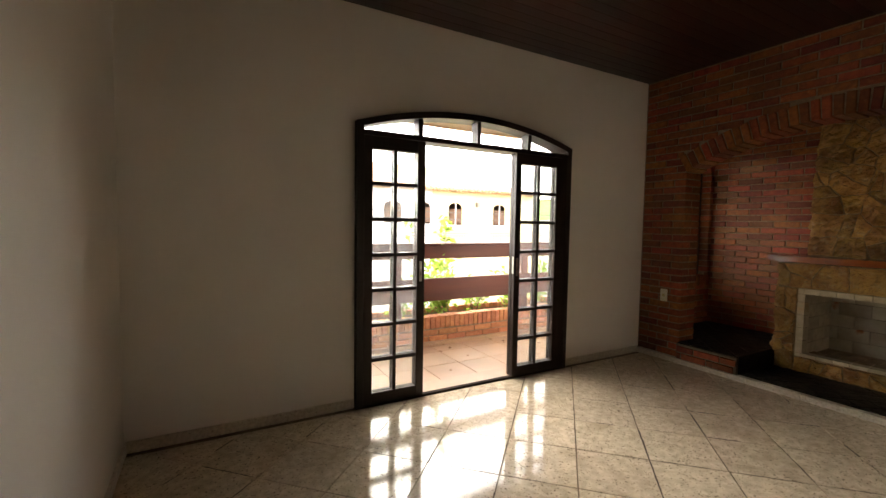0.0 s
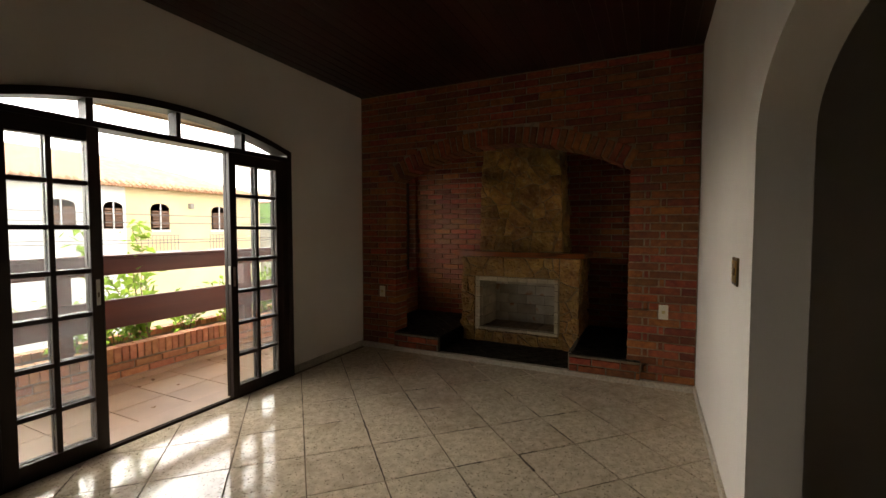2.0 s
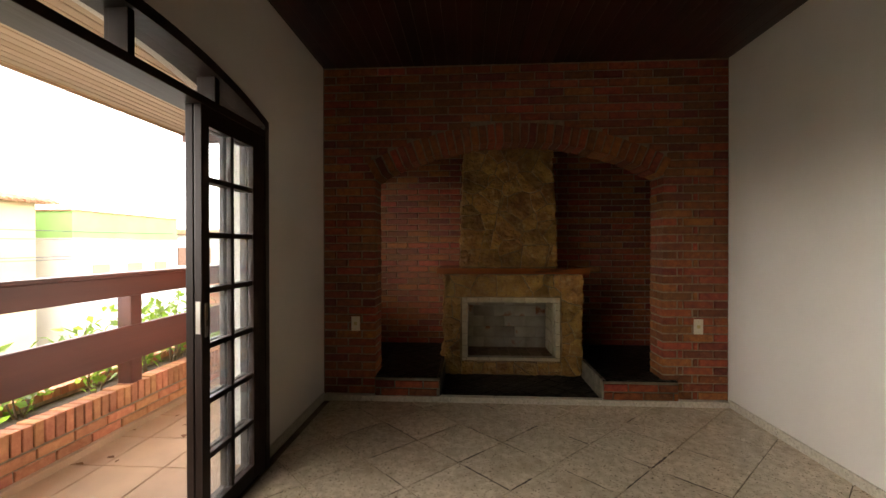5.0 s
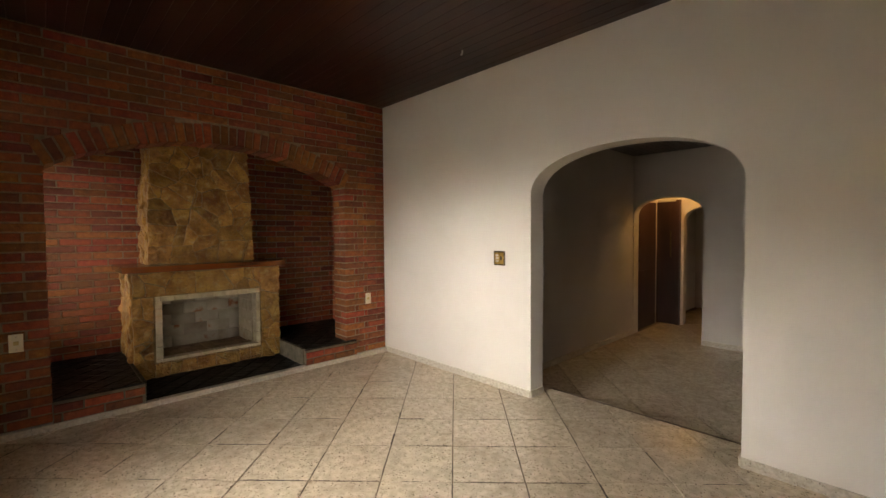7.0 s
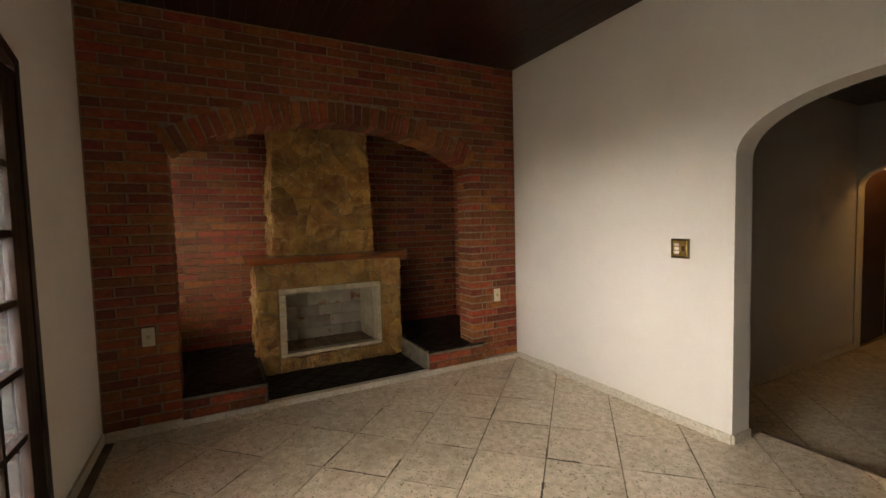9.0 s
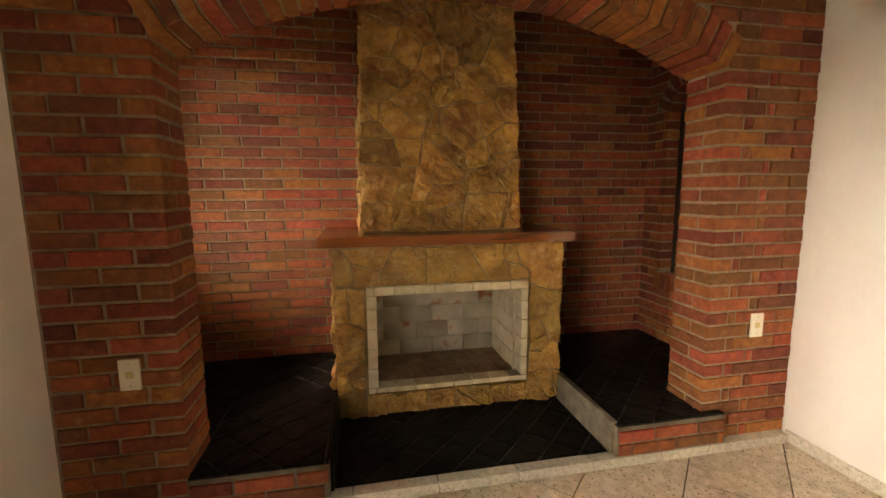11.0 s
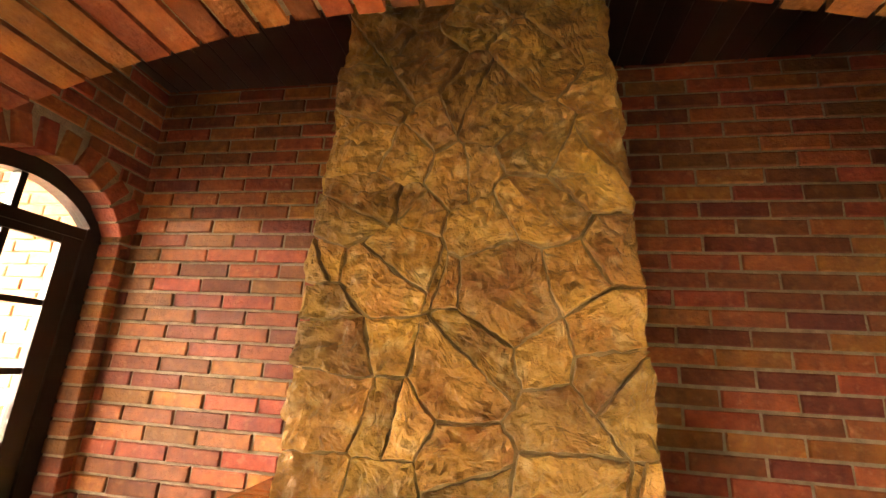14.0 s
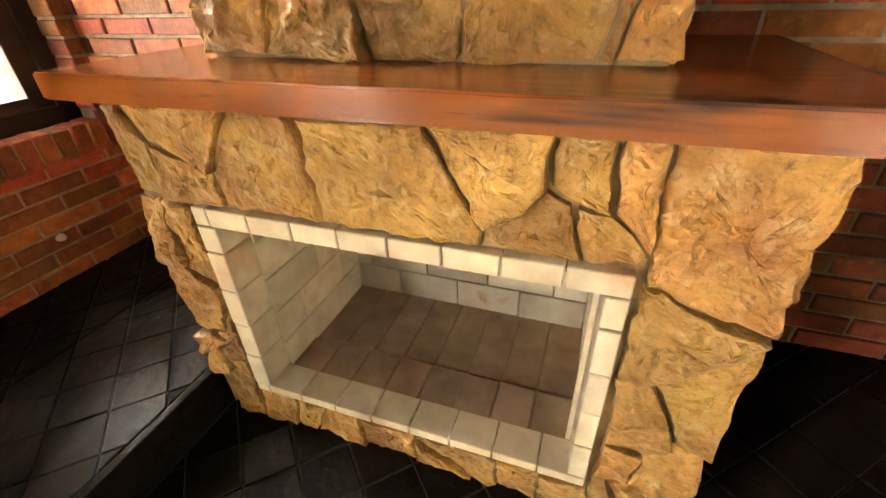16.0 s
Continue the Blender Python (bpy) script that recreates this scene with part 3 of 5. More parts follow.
def ledge(y0, y1, inner0, inner1):
    """A ledge: its front stretch through the arch and the stretch behind the jamb."""
    ob = tagged(part("hearth_ledge", box(LEDGE_X + 0.012, BACK, y0, y1, 0.02, LEDGE - 0.014), CEMENT), "low red-brick ledge with a black slate top beside the fireplace", "ledge", kind="structure")
    part("ledge_bed", box(LEDGE_X + 0.02, BACK, y0 + 0.002, y1 - 0.002, LEDGE - 0.02, LEDGE - 0.007), SLATE, ob)
    part("ledge_bed", box(EAST + ARCH_T - 0.018, BACK, inner0 + 0.003, inner1 - 0.003, LEDGE - 0.021, LEDGE - 0.0075), SLATE, ob)
    part("ledge_fill", box(EAST + ARCH_T - 0.02, BACK, inner0, inner1, 0.02, LEDGE - 0.015), CEMENT, ob)
    face = Matrix.Translation((LEDGE_X + 0.012, 0, 0)) @ UP_X
    brick_field(ob, face, 0.045, LEDGE - 0.005, lambda z: [(y0, y1)], lambda u, z: True, shift=0.03)
    return ob


ledge_n = ledge(2.452, JAMB_N, JAMB_N, NICHE_N)
ledge_s = ledge(0.43, 1.053, NICHE_S, 0.43)
hearth = tagged(part("hearth_floor", box(EAST - 0.02, BACK, 1.053, 2.452, -0.05, HEARTH - 0.008), SLATE_GROUT), "black slate hearth floor laid diagonally", "hearth", kind="structure")
part("kerb", box(5.0, 5.62, 1.035, 1.068, HEARTH - 0.008, LEDGE + 0.002, 0.006), CEMENT, ledge_s, "rough cement edge")
# north cement edge in slate black: the shade on it is put into the colour
part("kerb", box(5.0, 5.70, 2.440, 2.468, HEARTH - 0.008, LEDGE + 0.002, 0.006), SLATE, ledge_n)


def slates(parent, x0, x1, y0, y1, z, side, angle, seed):
    r2 = random.Random(seed)
    c, s = math.cos(radians(angle)), math.sin(radians(angle))
    n = int(3.5 / side)
    for i in range(-n, n):
        for j in range(-n, n):
            pts = [(i * side, j * side), ((i + 1) * side, j * side), ((i + 1) * side, (j + 1) * side), (i * side, (j + 1) * side)]
            poly = [(5.6 + c * p - s * q, 1.75 + s * p + c * q) for p, q in pts]
            for nx, ny, k in ((-1, 0, -x0), (1, 0, x1), (0, -1, -y0), (0, 1, y1)):
                poly = clip_poly(poly, nx, ny, k) if len(poly) > 2 else []
            poly = inset_poly(poly, r2.uniform(0.0018, 0.0036)) if len(poly) > 2 else []
            if len(poly) > 2:
                vs, fs = slab_piece(poly, z - 0.012, z + r2.uniform(-0.001, 0.002), 0.003)
                put("slate_tile", mesh_of("slate_tile", vs, fs, SLATE), parent)


slates(hearth, EAST + 0.02, 5.75, 1.07, 2.438, HEARTH, 0.155, 45, 3)
slates(ledge_s, EAST - 0.035, BACK, 0.433, 1.033, LEDGE, 0.155, 45, 4)
slates(ledge_s, EAST + ARCH_T, BACK, NICHE_S, 0.433, LEDGE, 0.155, 45, 4)
slates(ledge_n, EAST - 0.035, BACK, 2.47, JAMB_N, LEDGE, 0.155, 45, 5)
slates(ledge_n, EAST + ARCH_T, BACK, JAMB_N, NICHE_N, LEDGE, 0.155, 45, 5)

# ---- fireplace ----
def stone_piece(parent, base, poly, depth, r2, back=0.03, mat=STONE, rough=0.015):
    """One split-faced stone: a polygon in the wall's plane with a broken, bulging face."""
    poly = inset_poly(poly, r2.uniform(0.0015, 0.0042))
    if len(poly) < 3:
        return
    ring = []
    for p, q in zip(poly, poly[1:] + poly[:1]):
        n = max(1, round(math.hypot(q[0] - p[0], q[1] - p[1]) / 0.02))
        ring += [(p[0] + (q[0] - p[0]) * k / n, p[1] + (q[1] - p[1]) * k / n) for k in range(n)]
    # neighbouring stones share the same wavering joints
    ring = [(u + 0.013 * noise.noise(Vector((u * 7, v * 7, 2.5))) + 0.006 * noise.noise(Vector((u * 24, v * 24, 1))),
             v + 0.013 * noise.noise(Vector((u * 7, v * 7, 8.5))) + 0.006 * noise.noise(Vector((u * 24, v * 24, 6)))) for u, v in ring]
    cx, cy = sum(p[0] for p in ring) / len(ring), sum(p[1] for p in ring) / len(ring)
    size = max(math.hypot(p[0] - cx, p[1] - cy) for p in ring)
    sx, sy = r2.uniform(-0.12, 0.12), r2.uniform(-0.16, 0.10)
    seed = Vector((r2.uniform(0, 90), r2.uniform(0, 90), r2.uniform(0, 90)))
    n = len(ring)
    vs, fs = [], []
    jag = [r2.uniform(-0.005, 0.003) for _ in ring]
    levels = ((1.0, -back, 0), (1.0, 0.62, 1), (0.984, 0.90, 1), (0.95, 0.98, 1), (0.87, 1.0, 1), (0.77, 1.0, 1), (0.66, 1.0, 1), (0.54, 1.02, 1), (0.42, 1.03, 1), (0.28, 1.05, 1), (0.14, 1.05, 1))
    for s, h, live in levels:
        for k, (u, v) in enumerate(ring):
            du, dv = u - cx, v - cy
            rr = math.hypot(du, dv) or 1
            f = s * (1 + jag[k] / rr)
            pu, pv = cx + du * f, cy + dv * f
            d = h if not live else depth * h + (du * f * sx + dv * f * sy) * min(1, h)
            if live and h > 0.3:
                q = Vector((pu * 9, pv * 9, 0)) + seed
                w = Vector((q.x * 1.6 + 0.8 * noise.noise(q), q.y * 0.9, q.z))
                d += rough * (noise.noise(q * 0.8) * 0.9 + (abs(noise.noise(q * 1.9)) - 0.2) * 1.3 + noise.noise(q * 4.3) * 0.6 + round(noise.noise(q * 1.1) * 2.2) * 0.28)
            vs.append((pu - cx, pv - cy, max(d, -back if not live else 0.002)))
    for r in range(len(levels) - 1):
        fs += [(r * n + k, r * n + (k + 1) % n, (r + 1) * n + (k + 1) % n, (r + 1) * n + k) for k in range(n)]
    vs.append((0, 0, depth * 1.05 + rough * noise.noise(seed)))
    fs += [((len(levels) - 1) * n + k, (len(levels) - 1) * n + (k + 1) % n, len(vs) - 1) for k in range(n)]
    me = mesh_of("stone", vs, fs, mat)
    put("stone", me, parent, m=base @ pose(cx, cy, 0))


def stone_face(parent, base, outline, seeds, depth, seed, rough=0.015, broken=0.55):
    r2 = random.Random(seed)
    wt = [r2.uniform(-0.006, 0.006) for _ in seeds]
    for i, (a, b) in enumerate(seeds):
        poly = list(outline)
        for j, (c, d) in enumerate(seeds):
            if i != j and len(poly) > 2:
                nx, ny = c - a, d - b
                poly = clip_poly(poly, nx, ny, (c * c + d * d - a * a - b * b) / 2 + wt[i] - wt[j])
        if len(poly) > 2:
            shards = [poly]
            if r2.random() < broken:
                t = r2.uniform(0, math.pi)
                nx, ny = math.cos(t), math.sin(t)
                cx, cy = sum(p[0] for p in poly) / len(poly), sum(p[1] for p in poly) / len(poly)
                c = nx * cx + ny * cy + r2.uniform(-0.035, 0.035)
                shards = [clip_poly(poly, nx, ny, c), clip_poly(poly, -nx, -ny, -c)]
            for s in shards:
                if len(s) > 2:
                    stone_piece(parent, base, s, depth * r2.uniform(0.6, 1.45), r2, rough=rough)


def scatter(u0, u1, v0, v1, size, seed):
    """Uneven seeds over a face."""
    r2 = random.Random(seed)
    nu, nv = max(1, round((u1 - u0) / size)), max(1, round((v1 - v0) / size))
    return [(u0 + (i + 0.5 + r2.uniform(-0.33, 0.33) + 0.25 * (j % 2)) * (u1 - u0) / nu, v0 + (j + 0.5 + r2.uniform(-0.33, 0.33)) * (v1 - v0) / nv) for i in range(nu) for j in range(nv)]


BASE_X, BASE_S, BASE_N, BASE_TOP = 5.626, 1.075, 2.435, 1.07
FB = dict(y0=1.280, y1=2.266, z0=0.196, z1=0.838)
fireplace = tagged(new("fireplace"), "ochre split-stone fireplace with a pale firebrick opening on the slate hearth", "fireplace")
fireplace.location = (5.9, 1.75, HEARTH)
fireplace_children = []


def fp(ob):
    """Hang a finished mesh on the fireplace without moving it."""
    ob.parent = fireplace
    ob.matrix_parent_inverse = Matrix.Translation(-Vector(fireplace.location))
    return ob


core = fp(part("surround_bed", box(BASE_X, BACK, BASE_S, FB["y0"] + 0.03, HEARTH - 0.01, BASE_TOP), STONE_MORTAR, None, "grey-brown mortar between the stones"))
part("surround_bed", box(BASE_X, BACK, FB["y1"] - 0.03, BASE_N, HEARTH - 0.01, BASE_TOP), STONE_MORTAR, core)
part("surround_bed", box(BASE_X, BACK, FB["y0"] + 0.031, FB["y1"] - 0.031, FB["z1"] - 0.02, BASE_TOP - 0.001), STONE_MORTAR, core)
part("surround_bed", box(BASE_X, BACK, FB["y0"] + 0.031, FB["y1"] - 0.031, HEARTH - 0.01, FB["z0"] - 0.03), STONE_MORTAR, core)
face_f = Matrix.Translation((BASE_X, 0, 0)) @ UP_X
g = 0.012
lintel = [(2.40, 0.955), (2.27, 0.955), (2.235, 1.045), (2.10, 0.955), (1.72, 0.945), (1.52, 1.06), (1.40, 0.92), (1.36, 1.04), (1.285, 1.045)]
stone_face(core, face_f, [(1.263, FB["z1"] + g * 0.4), (BASE_N, FB["z1"] + g * 0.4), (BASE_N, BASE_TOP), (1.263, BASE_TOP)], lintel, 0.020, 11, 0.014, 0.25)
stone_face(core, face_f, [(FB["y1"] + g, 0.05), (BASE_N - 0.05, 0.05), (BASE_N + 0.012, 0.22), (BASE_N + 0.02, 0.83), (FB["y1"] + g, 0.845)],
           [(2.39, 0.72), (2.30, 0.73), (2.40, 0.53), (2.31, 0.50), (2.38, 0.37), (2.30, 0.27), (2.38, 0.22), (2.33, 0.12)], 0.022, 12, 0.015, 0.3)
stone_face(core, face_f, [(BASE_S - 0.02, 0.05), (FB["y0"] - g, 0.05), (FB["y0"] - g, 0.838), (1.261, BASE_TOP), (BASE_S - 0.02, BASE_TOP)],
           [(1.16, 0.90), (1.245, 0.65), (1.13, 0.55), (1.25, 0.50), (1.13, 0.34), (1.25, 0.36), (1.15, 0.17), (1.23, 0.12)], 0.022, 13, 0.013, 0.15)
stone_face(core, face_f, [(FB["y0"] - g, 0.05), (FB["y1"] + g, 0.05), (FB["y1"] + g, FB["z0"] - g), (FB["y0"] - g, FB["z0"] - g)],
           [(2.2, 0.12), (2.02, 0.11), (1.82, 0.12), (1.63, 0.11), (1.45, 0.12), (1.33, 0.12)], 0.018, 14)
for yy, mat3, sd in ((BASE_N, Matrix(((1, 0, 0), (0, 0, 1), (0, 1, 0))).to_4x4(), 21), (BASE_S, Matrix(((1, 0, 0), (0, 0, -1), (0, 1, 0))).to_4x4(), 22)):
    stone_face(core, Matrix.Translation((0, yy, 0)) @ mat3, [(BASE_X + 0.01, LEDGE), (BACK, LEDGE), (BACK, BASE_TOP), (BASE_X + 0.01, BASE_TOP)], scatter(BASE_X, BACK, LEDGE, BASE_TOP, 0.19, sd), 0.022, sd)

# firebrick rim and firebox
rim = fp(part("rim_bed", box(BASE_X - 0.002, BASE_X + 0.03, FB["y0"] + 0.03, FB["y1"] - 0.03, FB["z1"] - 0.03, FB["z1"] - 0.022), STONE_MORTAR, None, "mortar bed"))


def firebrick(x0, x1, y0, y1, z0, z1, parent, mat=FIREBRICK):
    j = 0.0016
    bm = box(x0 + rnd.uniform(-j, j), x1, y0 + 0.002, y1 - 0.002, z0 + 0.002, z1 - 0.002)
    bmesh.ops.bevel(bm, geom=list(bm.edges), offset=0.0025, segments=1, affect="EDGES")
    return part("firebrick", bm, mat, parent)


RX = 5.598
y = FB["y0"]
while y < FB["y1"] - 0.03:
    e = min(y + 0.1175, FB["y1"])
    firebrick(RX, RX + 0.10, y, e, FB["z1"] - 0.052, FB["z1"], rim)
    firebrick(RX, RX + 0.10, y, e, FB["z0"], FB["z0"] + 0.034, rim)
    y = e
z = FB["z0"] + 0.034
while z < FB["z1"] - 0.06:
    e = min(z + 0.12, FB["z1"] - 0.052)
    firebrick(RX, RX + 0.10, FB["y0"], FB["y0"] + 0.046, z, e, rim)
    firebrick(RX, RX + 0.10, FB["y1"] - 0.06, FB["y1"], z, e, rim)
    z = e
firebox = fp(part("firebox", box(6.215, BACK, 1.25, 2.29, 0.10, 0.86), SOOTED, None, "sooted firebrick lining"))
part("smoke_shelf", box(5.69, 6.215, 1.25, 2.29, 0.80, 0.86), SOOTED, firebox)
part("ash_floor", box(5.66, 6.215, 1.25, 2.29, 0.10, 0.198), ASH_BRICK, firebox)
for s in range(5):
    z = 0.20 + s * 0.12
    for k in range(3):
        x0 = 5.70 + k * 0.235 - (0.11 if s % 2 else 0)
        xa, xb = max(x0, 5.70), min(x0 + 0.235, 6.215)
        if xb - xa > 0.02:
            firebrick(xa, xb, 1.27, 1.325 + 0.0, z, z + 0.12, firebox, FIREBRICK)
            firebrick(xa, xb, 2.205, 2.26, z, z + 0.12, firebox, FIREBRICK)
    for k in range(6):
        y0 = 1.32 + k * 0.235 - (0.117 if s % 2 else 0)
        ya, yb = max(y0, 1.325), min(y0 + 0.235, 2.205)
        if yb - ya > 0.02:
            firebrick(6.17, 6.22, ya, yb, z, z + 0.12, firebox, SOOTED)
for k in range(8):
    ya = 1.325 + k * 0.11
    firebrick(5.66, 5.83, ya, ya + 0.11, 0.17, 0.226, firebox, ASH_BRICK)
    firebrick(5.856, 6.18, ya, ya + 0.11, 0.17, 0.208, firebox, ASH_BRICK)
part("side_angle", box(5.700, 5.712, 1.326, 1.338, 0.225, 0.79), FIREBRICK, firebox, "pale painted metal strip")

# mantel shelf
bm = box(5.557, BACK - 0.001, 1.000, 2.520, 1.078, 1.134)
bmesh.ops.subdivide_edges(bm, edges=[e for e in bm.edges if abs(e.verts[0].co.y - e.verts[1].co.y) > 0.5], cuts=40)
bmesh.ops.bevel(bm, geom=[e for e in bm.edges if e.is_manifold and e.calc_face_angle(0) > 0.5], offset=0.004, segments=2, affect="EDGES")
for v in bm.verts:
    if v.co.x < 5.6:
        v.co.x += 0.0025 * noise.noise(Vector((0, v.co.y * 9, v.co.z * 20)))
        v.co.z += 0.0018 * noise.noise(Vector((3, v.co.y * 7, 0)))
mantel = fp(part("mantel_shelf", bm, MANTELWOOD, None, "thick varnished red-brown wooden mantel shelf"))

# chimney breast
CH_X = 5.808
bm = bmesh.new()
lo = ((CH_X, 1.285), (BACK, 1.285), (BACK, 2.262), (CH_X, 2.262))
hi = ((CH_X, 1.375), (BACK, 1.375), (BACK, 2.205), (CH_X, 2.205))
a = [bm.verts.new((x, y, 1.134)) for x, y in lo]
b = [bm.verts.new((x, y, TOP - 0.03)) for x, y in hi]
bm.faces.new(a), bm.faces.new(b)
for i in range(4):
    bm.faces.new((a[i], a[(i + 1) % 4], b[(i + 1) % 4], b[i]))
chimney = fp(part("chimney_breast", bm, STONE_MORTAR, None, "tapering chimney breast clad in ochre stones"))
SEEDS = [(2.18, 1.25), (1.97, 1.22), (1.74, 1.28), (1.50, 1.25), (1.32, 1.20), (1.99, 1.41), (1.50, 1.43), (2.18, 1.47), (2.01, 1.63), (2.17, 1.59), (1.77, 1.59),
         (1.55, 1.63), (1.35, 1.56), (1.37, 1.68), (2.18, 1.71), (2.02, 1.85), (1.80, 1.79), (1.88, 1.81), (1.65, 1.79), (1.49, 1.83), (1.36, 1.90), (1.70, 1.94),
         (2.19, 1.87), (2.13, 2.03), (1.97, 2.01), (1.80, 2.16), (1.55, 2.25), (1.55, 2.03), (1.40, 2.18), (2.16, 2.27), (2.01, 2.22), (1.90, 2.33), (2.12, 2.45),
         (1.72, 2.42), (1.42, 2.42), (1.95, 2.55), (1.58, 2.55), (2.12, 2.66), (1.78, 2.70), (1.44, 2.68), (2.00, 2.84), (1.65, 2.86)]
stone_face(chimney, Matrix.Translation((CH_X, 0, 0)) @ UP_X, [(1.258, 1.136), (2.288, 1.136), (2.228, TOP - 0.035), (1.352, TOP - 0.035)], SEEDS, 0.021, 31, 0.017, 0.35)
for s, sd in ((1, 32), (-1, 33)):
    yb, yt = (2.262, 2.205) if s > 0 else (1.285, 1.375)
    lean = math.degrees(math.atan2(yt - yb, TOP - 1.134))
    m3 = Matrix(((1, 0, 0), (0, 0, s), (0, 1, 0))).to_4x4()
    base = Matrix.Translation((0, yb, 1.134)) @ pose(0, 0, 0, -lean) @ m3
    stone_face(chimney, base, [(CH_X + 0.005, 0), (BACK, 0), (BACK, 1.77), (CH_X + 0.005, 1.77)], scatter(CH_X, BACK, 0, 1.77, 0.21, sd), 0.02, sd)
# ---- joinery ----
def arched_frame(name, a, b, z0, arch_outer, width, y0, y1, parent, mat=DARKWOOD, steps=28):
    """Posts and arched head of a frame, one piece each."""
    part("post", box(a, a + width, y0, y1, z0, arch_outer(a + width * 0.2), 0.003), mat, parent)
    part("post", box(b - width, b, y0, y1, z0, arch_outer(b - width * 0.2), 0.003), mat, parent)
    bm = bmesh.new()
    cols = []
    for i in range(steps + 1):
        u = a + (b - a) * i / steps
        zo = arch_outer(u)
        cols.append([bm.verts.new((u, y, z)) for y, z in ((y0, zo - width), (y0, zo), (y1, zo), (y1, zo - width))])
    for p, q in zip(cols, cols[1:]):
        for i in range(4):
            bm.faces.new((p[i], q[i], q[(i + 1) % 4], p[(i + 1) % 4]))
    bm.faces.new(cols[0]), bm.faces.new(cols[-1])
    return part("arched_head", bm, mat, parent)


def glazed_leaf(name, x0, x1, z0, z1, y, parent, cols, rows, stile, top, bottom, bar=0.028, t=0.036, glass=DUSTY):
    """A glazed leaf with glazing bars, each pane a pane of glass."""
    leaf = part(name, box(x0, x0 + stile, y, y + t, z0, z1, 0.003), DARKWOOD, parent)
    part("stile", box(x1 - stile, x1, y, y + t, z0, z1, 0.003), DARKWOOD, leaf)
    part("rail", box(x0 + stile, x1 - stile, y + 0.001, y + t - 0.001, z1 - top, z1, 0.002), DARKWOOD_X, leaf)
    part("rail", box(x0 + stile, x1 - stile, y + 0.001, y + t - 0.001, z0, z0 + bottom, 0.002), DARKWOOD_X, leaf)
    gx0, gx1, gz0, gz1 = x0 + stile, x1 - stile, z0 + bottom, z1 - top
    pw, ph = (gx1 - gx0 - bar * (cols - 1)) / cols, (gz1 - gz0 - bar * (rows - 1)) / rows
    for i in range(1, cols):
        c = gx0 + i * pw + (i - 1) * bar
        part("glazing_bar", box(c, c + bar, y + 0.004, y + t - 0.004, gz0, gz1, 0.003), DARKWOOD, leaf)
    for j in range(1, rows):
        c = gz0 + j * ph + (j - 1) * bar
        part("glazing_bar", box(gx0, gx1, y + 0.005, y + t - 0.005, c, c + bar, 0.003), DARKWOOD_X, leaf)
    for i in range(cols):
        for j in range(rows):
            c, d = gx0 + i * (pw + bar), gz0 + j * (ph + bar)
            o = part("pane", box(c - 0.003, c + pw + 0.003, y + t / 2 - 0.0015, y + t / 2 + 0.0015, d - 0.003, d + ph + 0.003), glass, leaf)
            o.visible_shadow = False
    return leaf


door = tagged(new("door_1"), "dark wooden glazed sliding balcony door, open, with an arched fanlight", "door", kind="structure")
FY0, FY1 = NORTH - 0.065, NORTH + 0.10
arched_frame("frame", 1.712, 3.823, 0.0, lambda u: arch_door(min(max(u, 1.716), 3.819)) + 0.004, 0.05, FY0, FY1, door)
part("transom", box(1.76, 3.775, FY0 + 0.004, FY1 - 0.004, 2.022, 2.062, 0.003), DARKWOOD_X, door)
part("sill", box(1.712, 3.823, FY0 + 0.01, NORTH - 0.012, -0.012, 0.012, 0.003), SILLWOOD, door)
for x, w in ((2.225, 0.04), (2.77, 0.034), (3.315, 0.04)):
    part("fan_bar", box(x - w / 2, x + w / 2, FY0 + 0.02, FY1 - 0.05, 2.062, arch_door(x) - 0.03, 0.003), DARKWOOD, door)
fan = part("fan_glass", box(1.74, 3.80, NORTH + 0.03, NORTH + 0.033, 2.05, 2.288), GLASS, door)
fan.visible_shadow = False
glazed_leaf("sliding_leaf", 1.764, 2.262, 0.014, 2.02, NORTH - 0.06, door, 2, 7, 0.066, 0.092, 0.084)
glazed_leaf("fixed_leaf", 1.764, 2.262, 0.014, 2.02, NORTH - 0.018, door, 2, 7, 0.066, 0.092, 0.084)
leaf_r = glazed_leaf("sliding_leaf", 3.160, 3.700, 0.014, 2.02, NORTH - 0.06, door, 2, 7, 0.062, 0.092, 0.084)
part("inner_post", box(3.701, 3.774, FY0 + 0.006, NORTH - 0.02, 0.0, 2.024, 0.003), DARKWOOD, door)
glazed_leaf("fixed_leaf", 3.160, 3.700, 0.014, 2.02, NORTH - 0.018, door, 2, 7, 0.066, 0.092, 0.084)
for x in (2.228, 3.19):
    lock = part("lock_plate", box(x - 0.011, x + 0.011, NORTH - 0.064, NORTH - 0.058, 0.93, 1.09, 0.003), STEEL, door, "worn steel lock plate")
    part("keyhole", box(x - 0.004, x + 0.004, NORTH - 0.066, NORTH - 0.063, 0.98, 1.01), DARKBRASS, lock)
part("edge_lock", box(3.156, 3.161, NORTH - 0.054, NORTH - 0.032, 0.95, 1.10), STEEL, door, "worn steel lock in the leaf's edge")


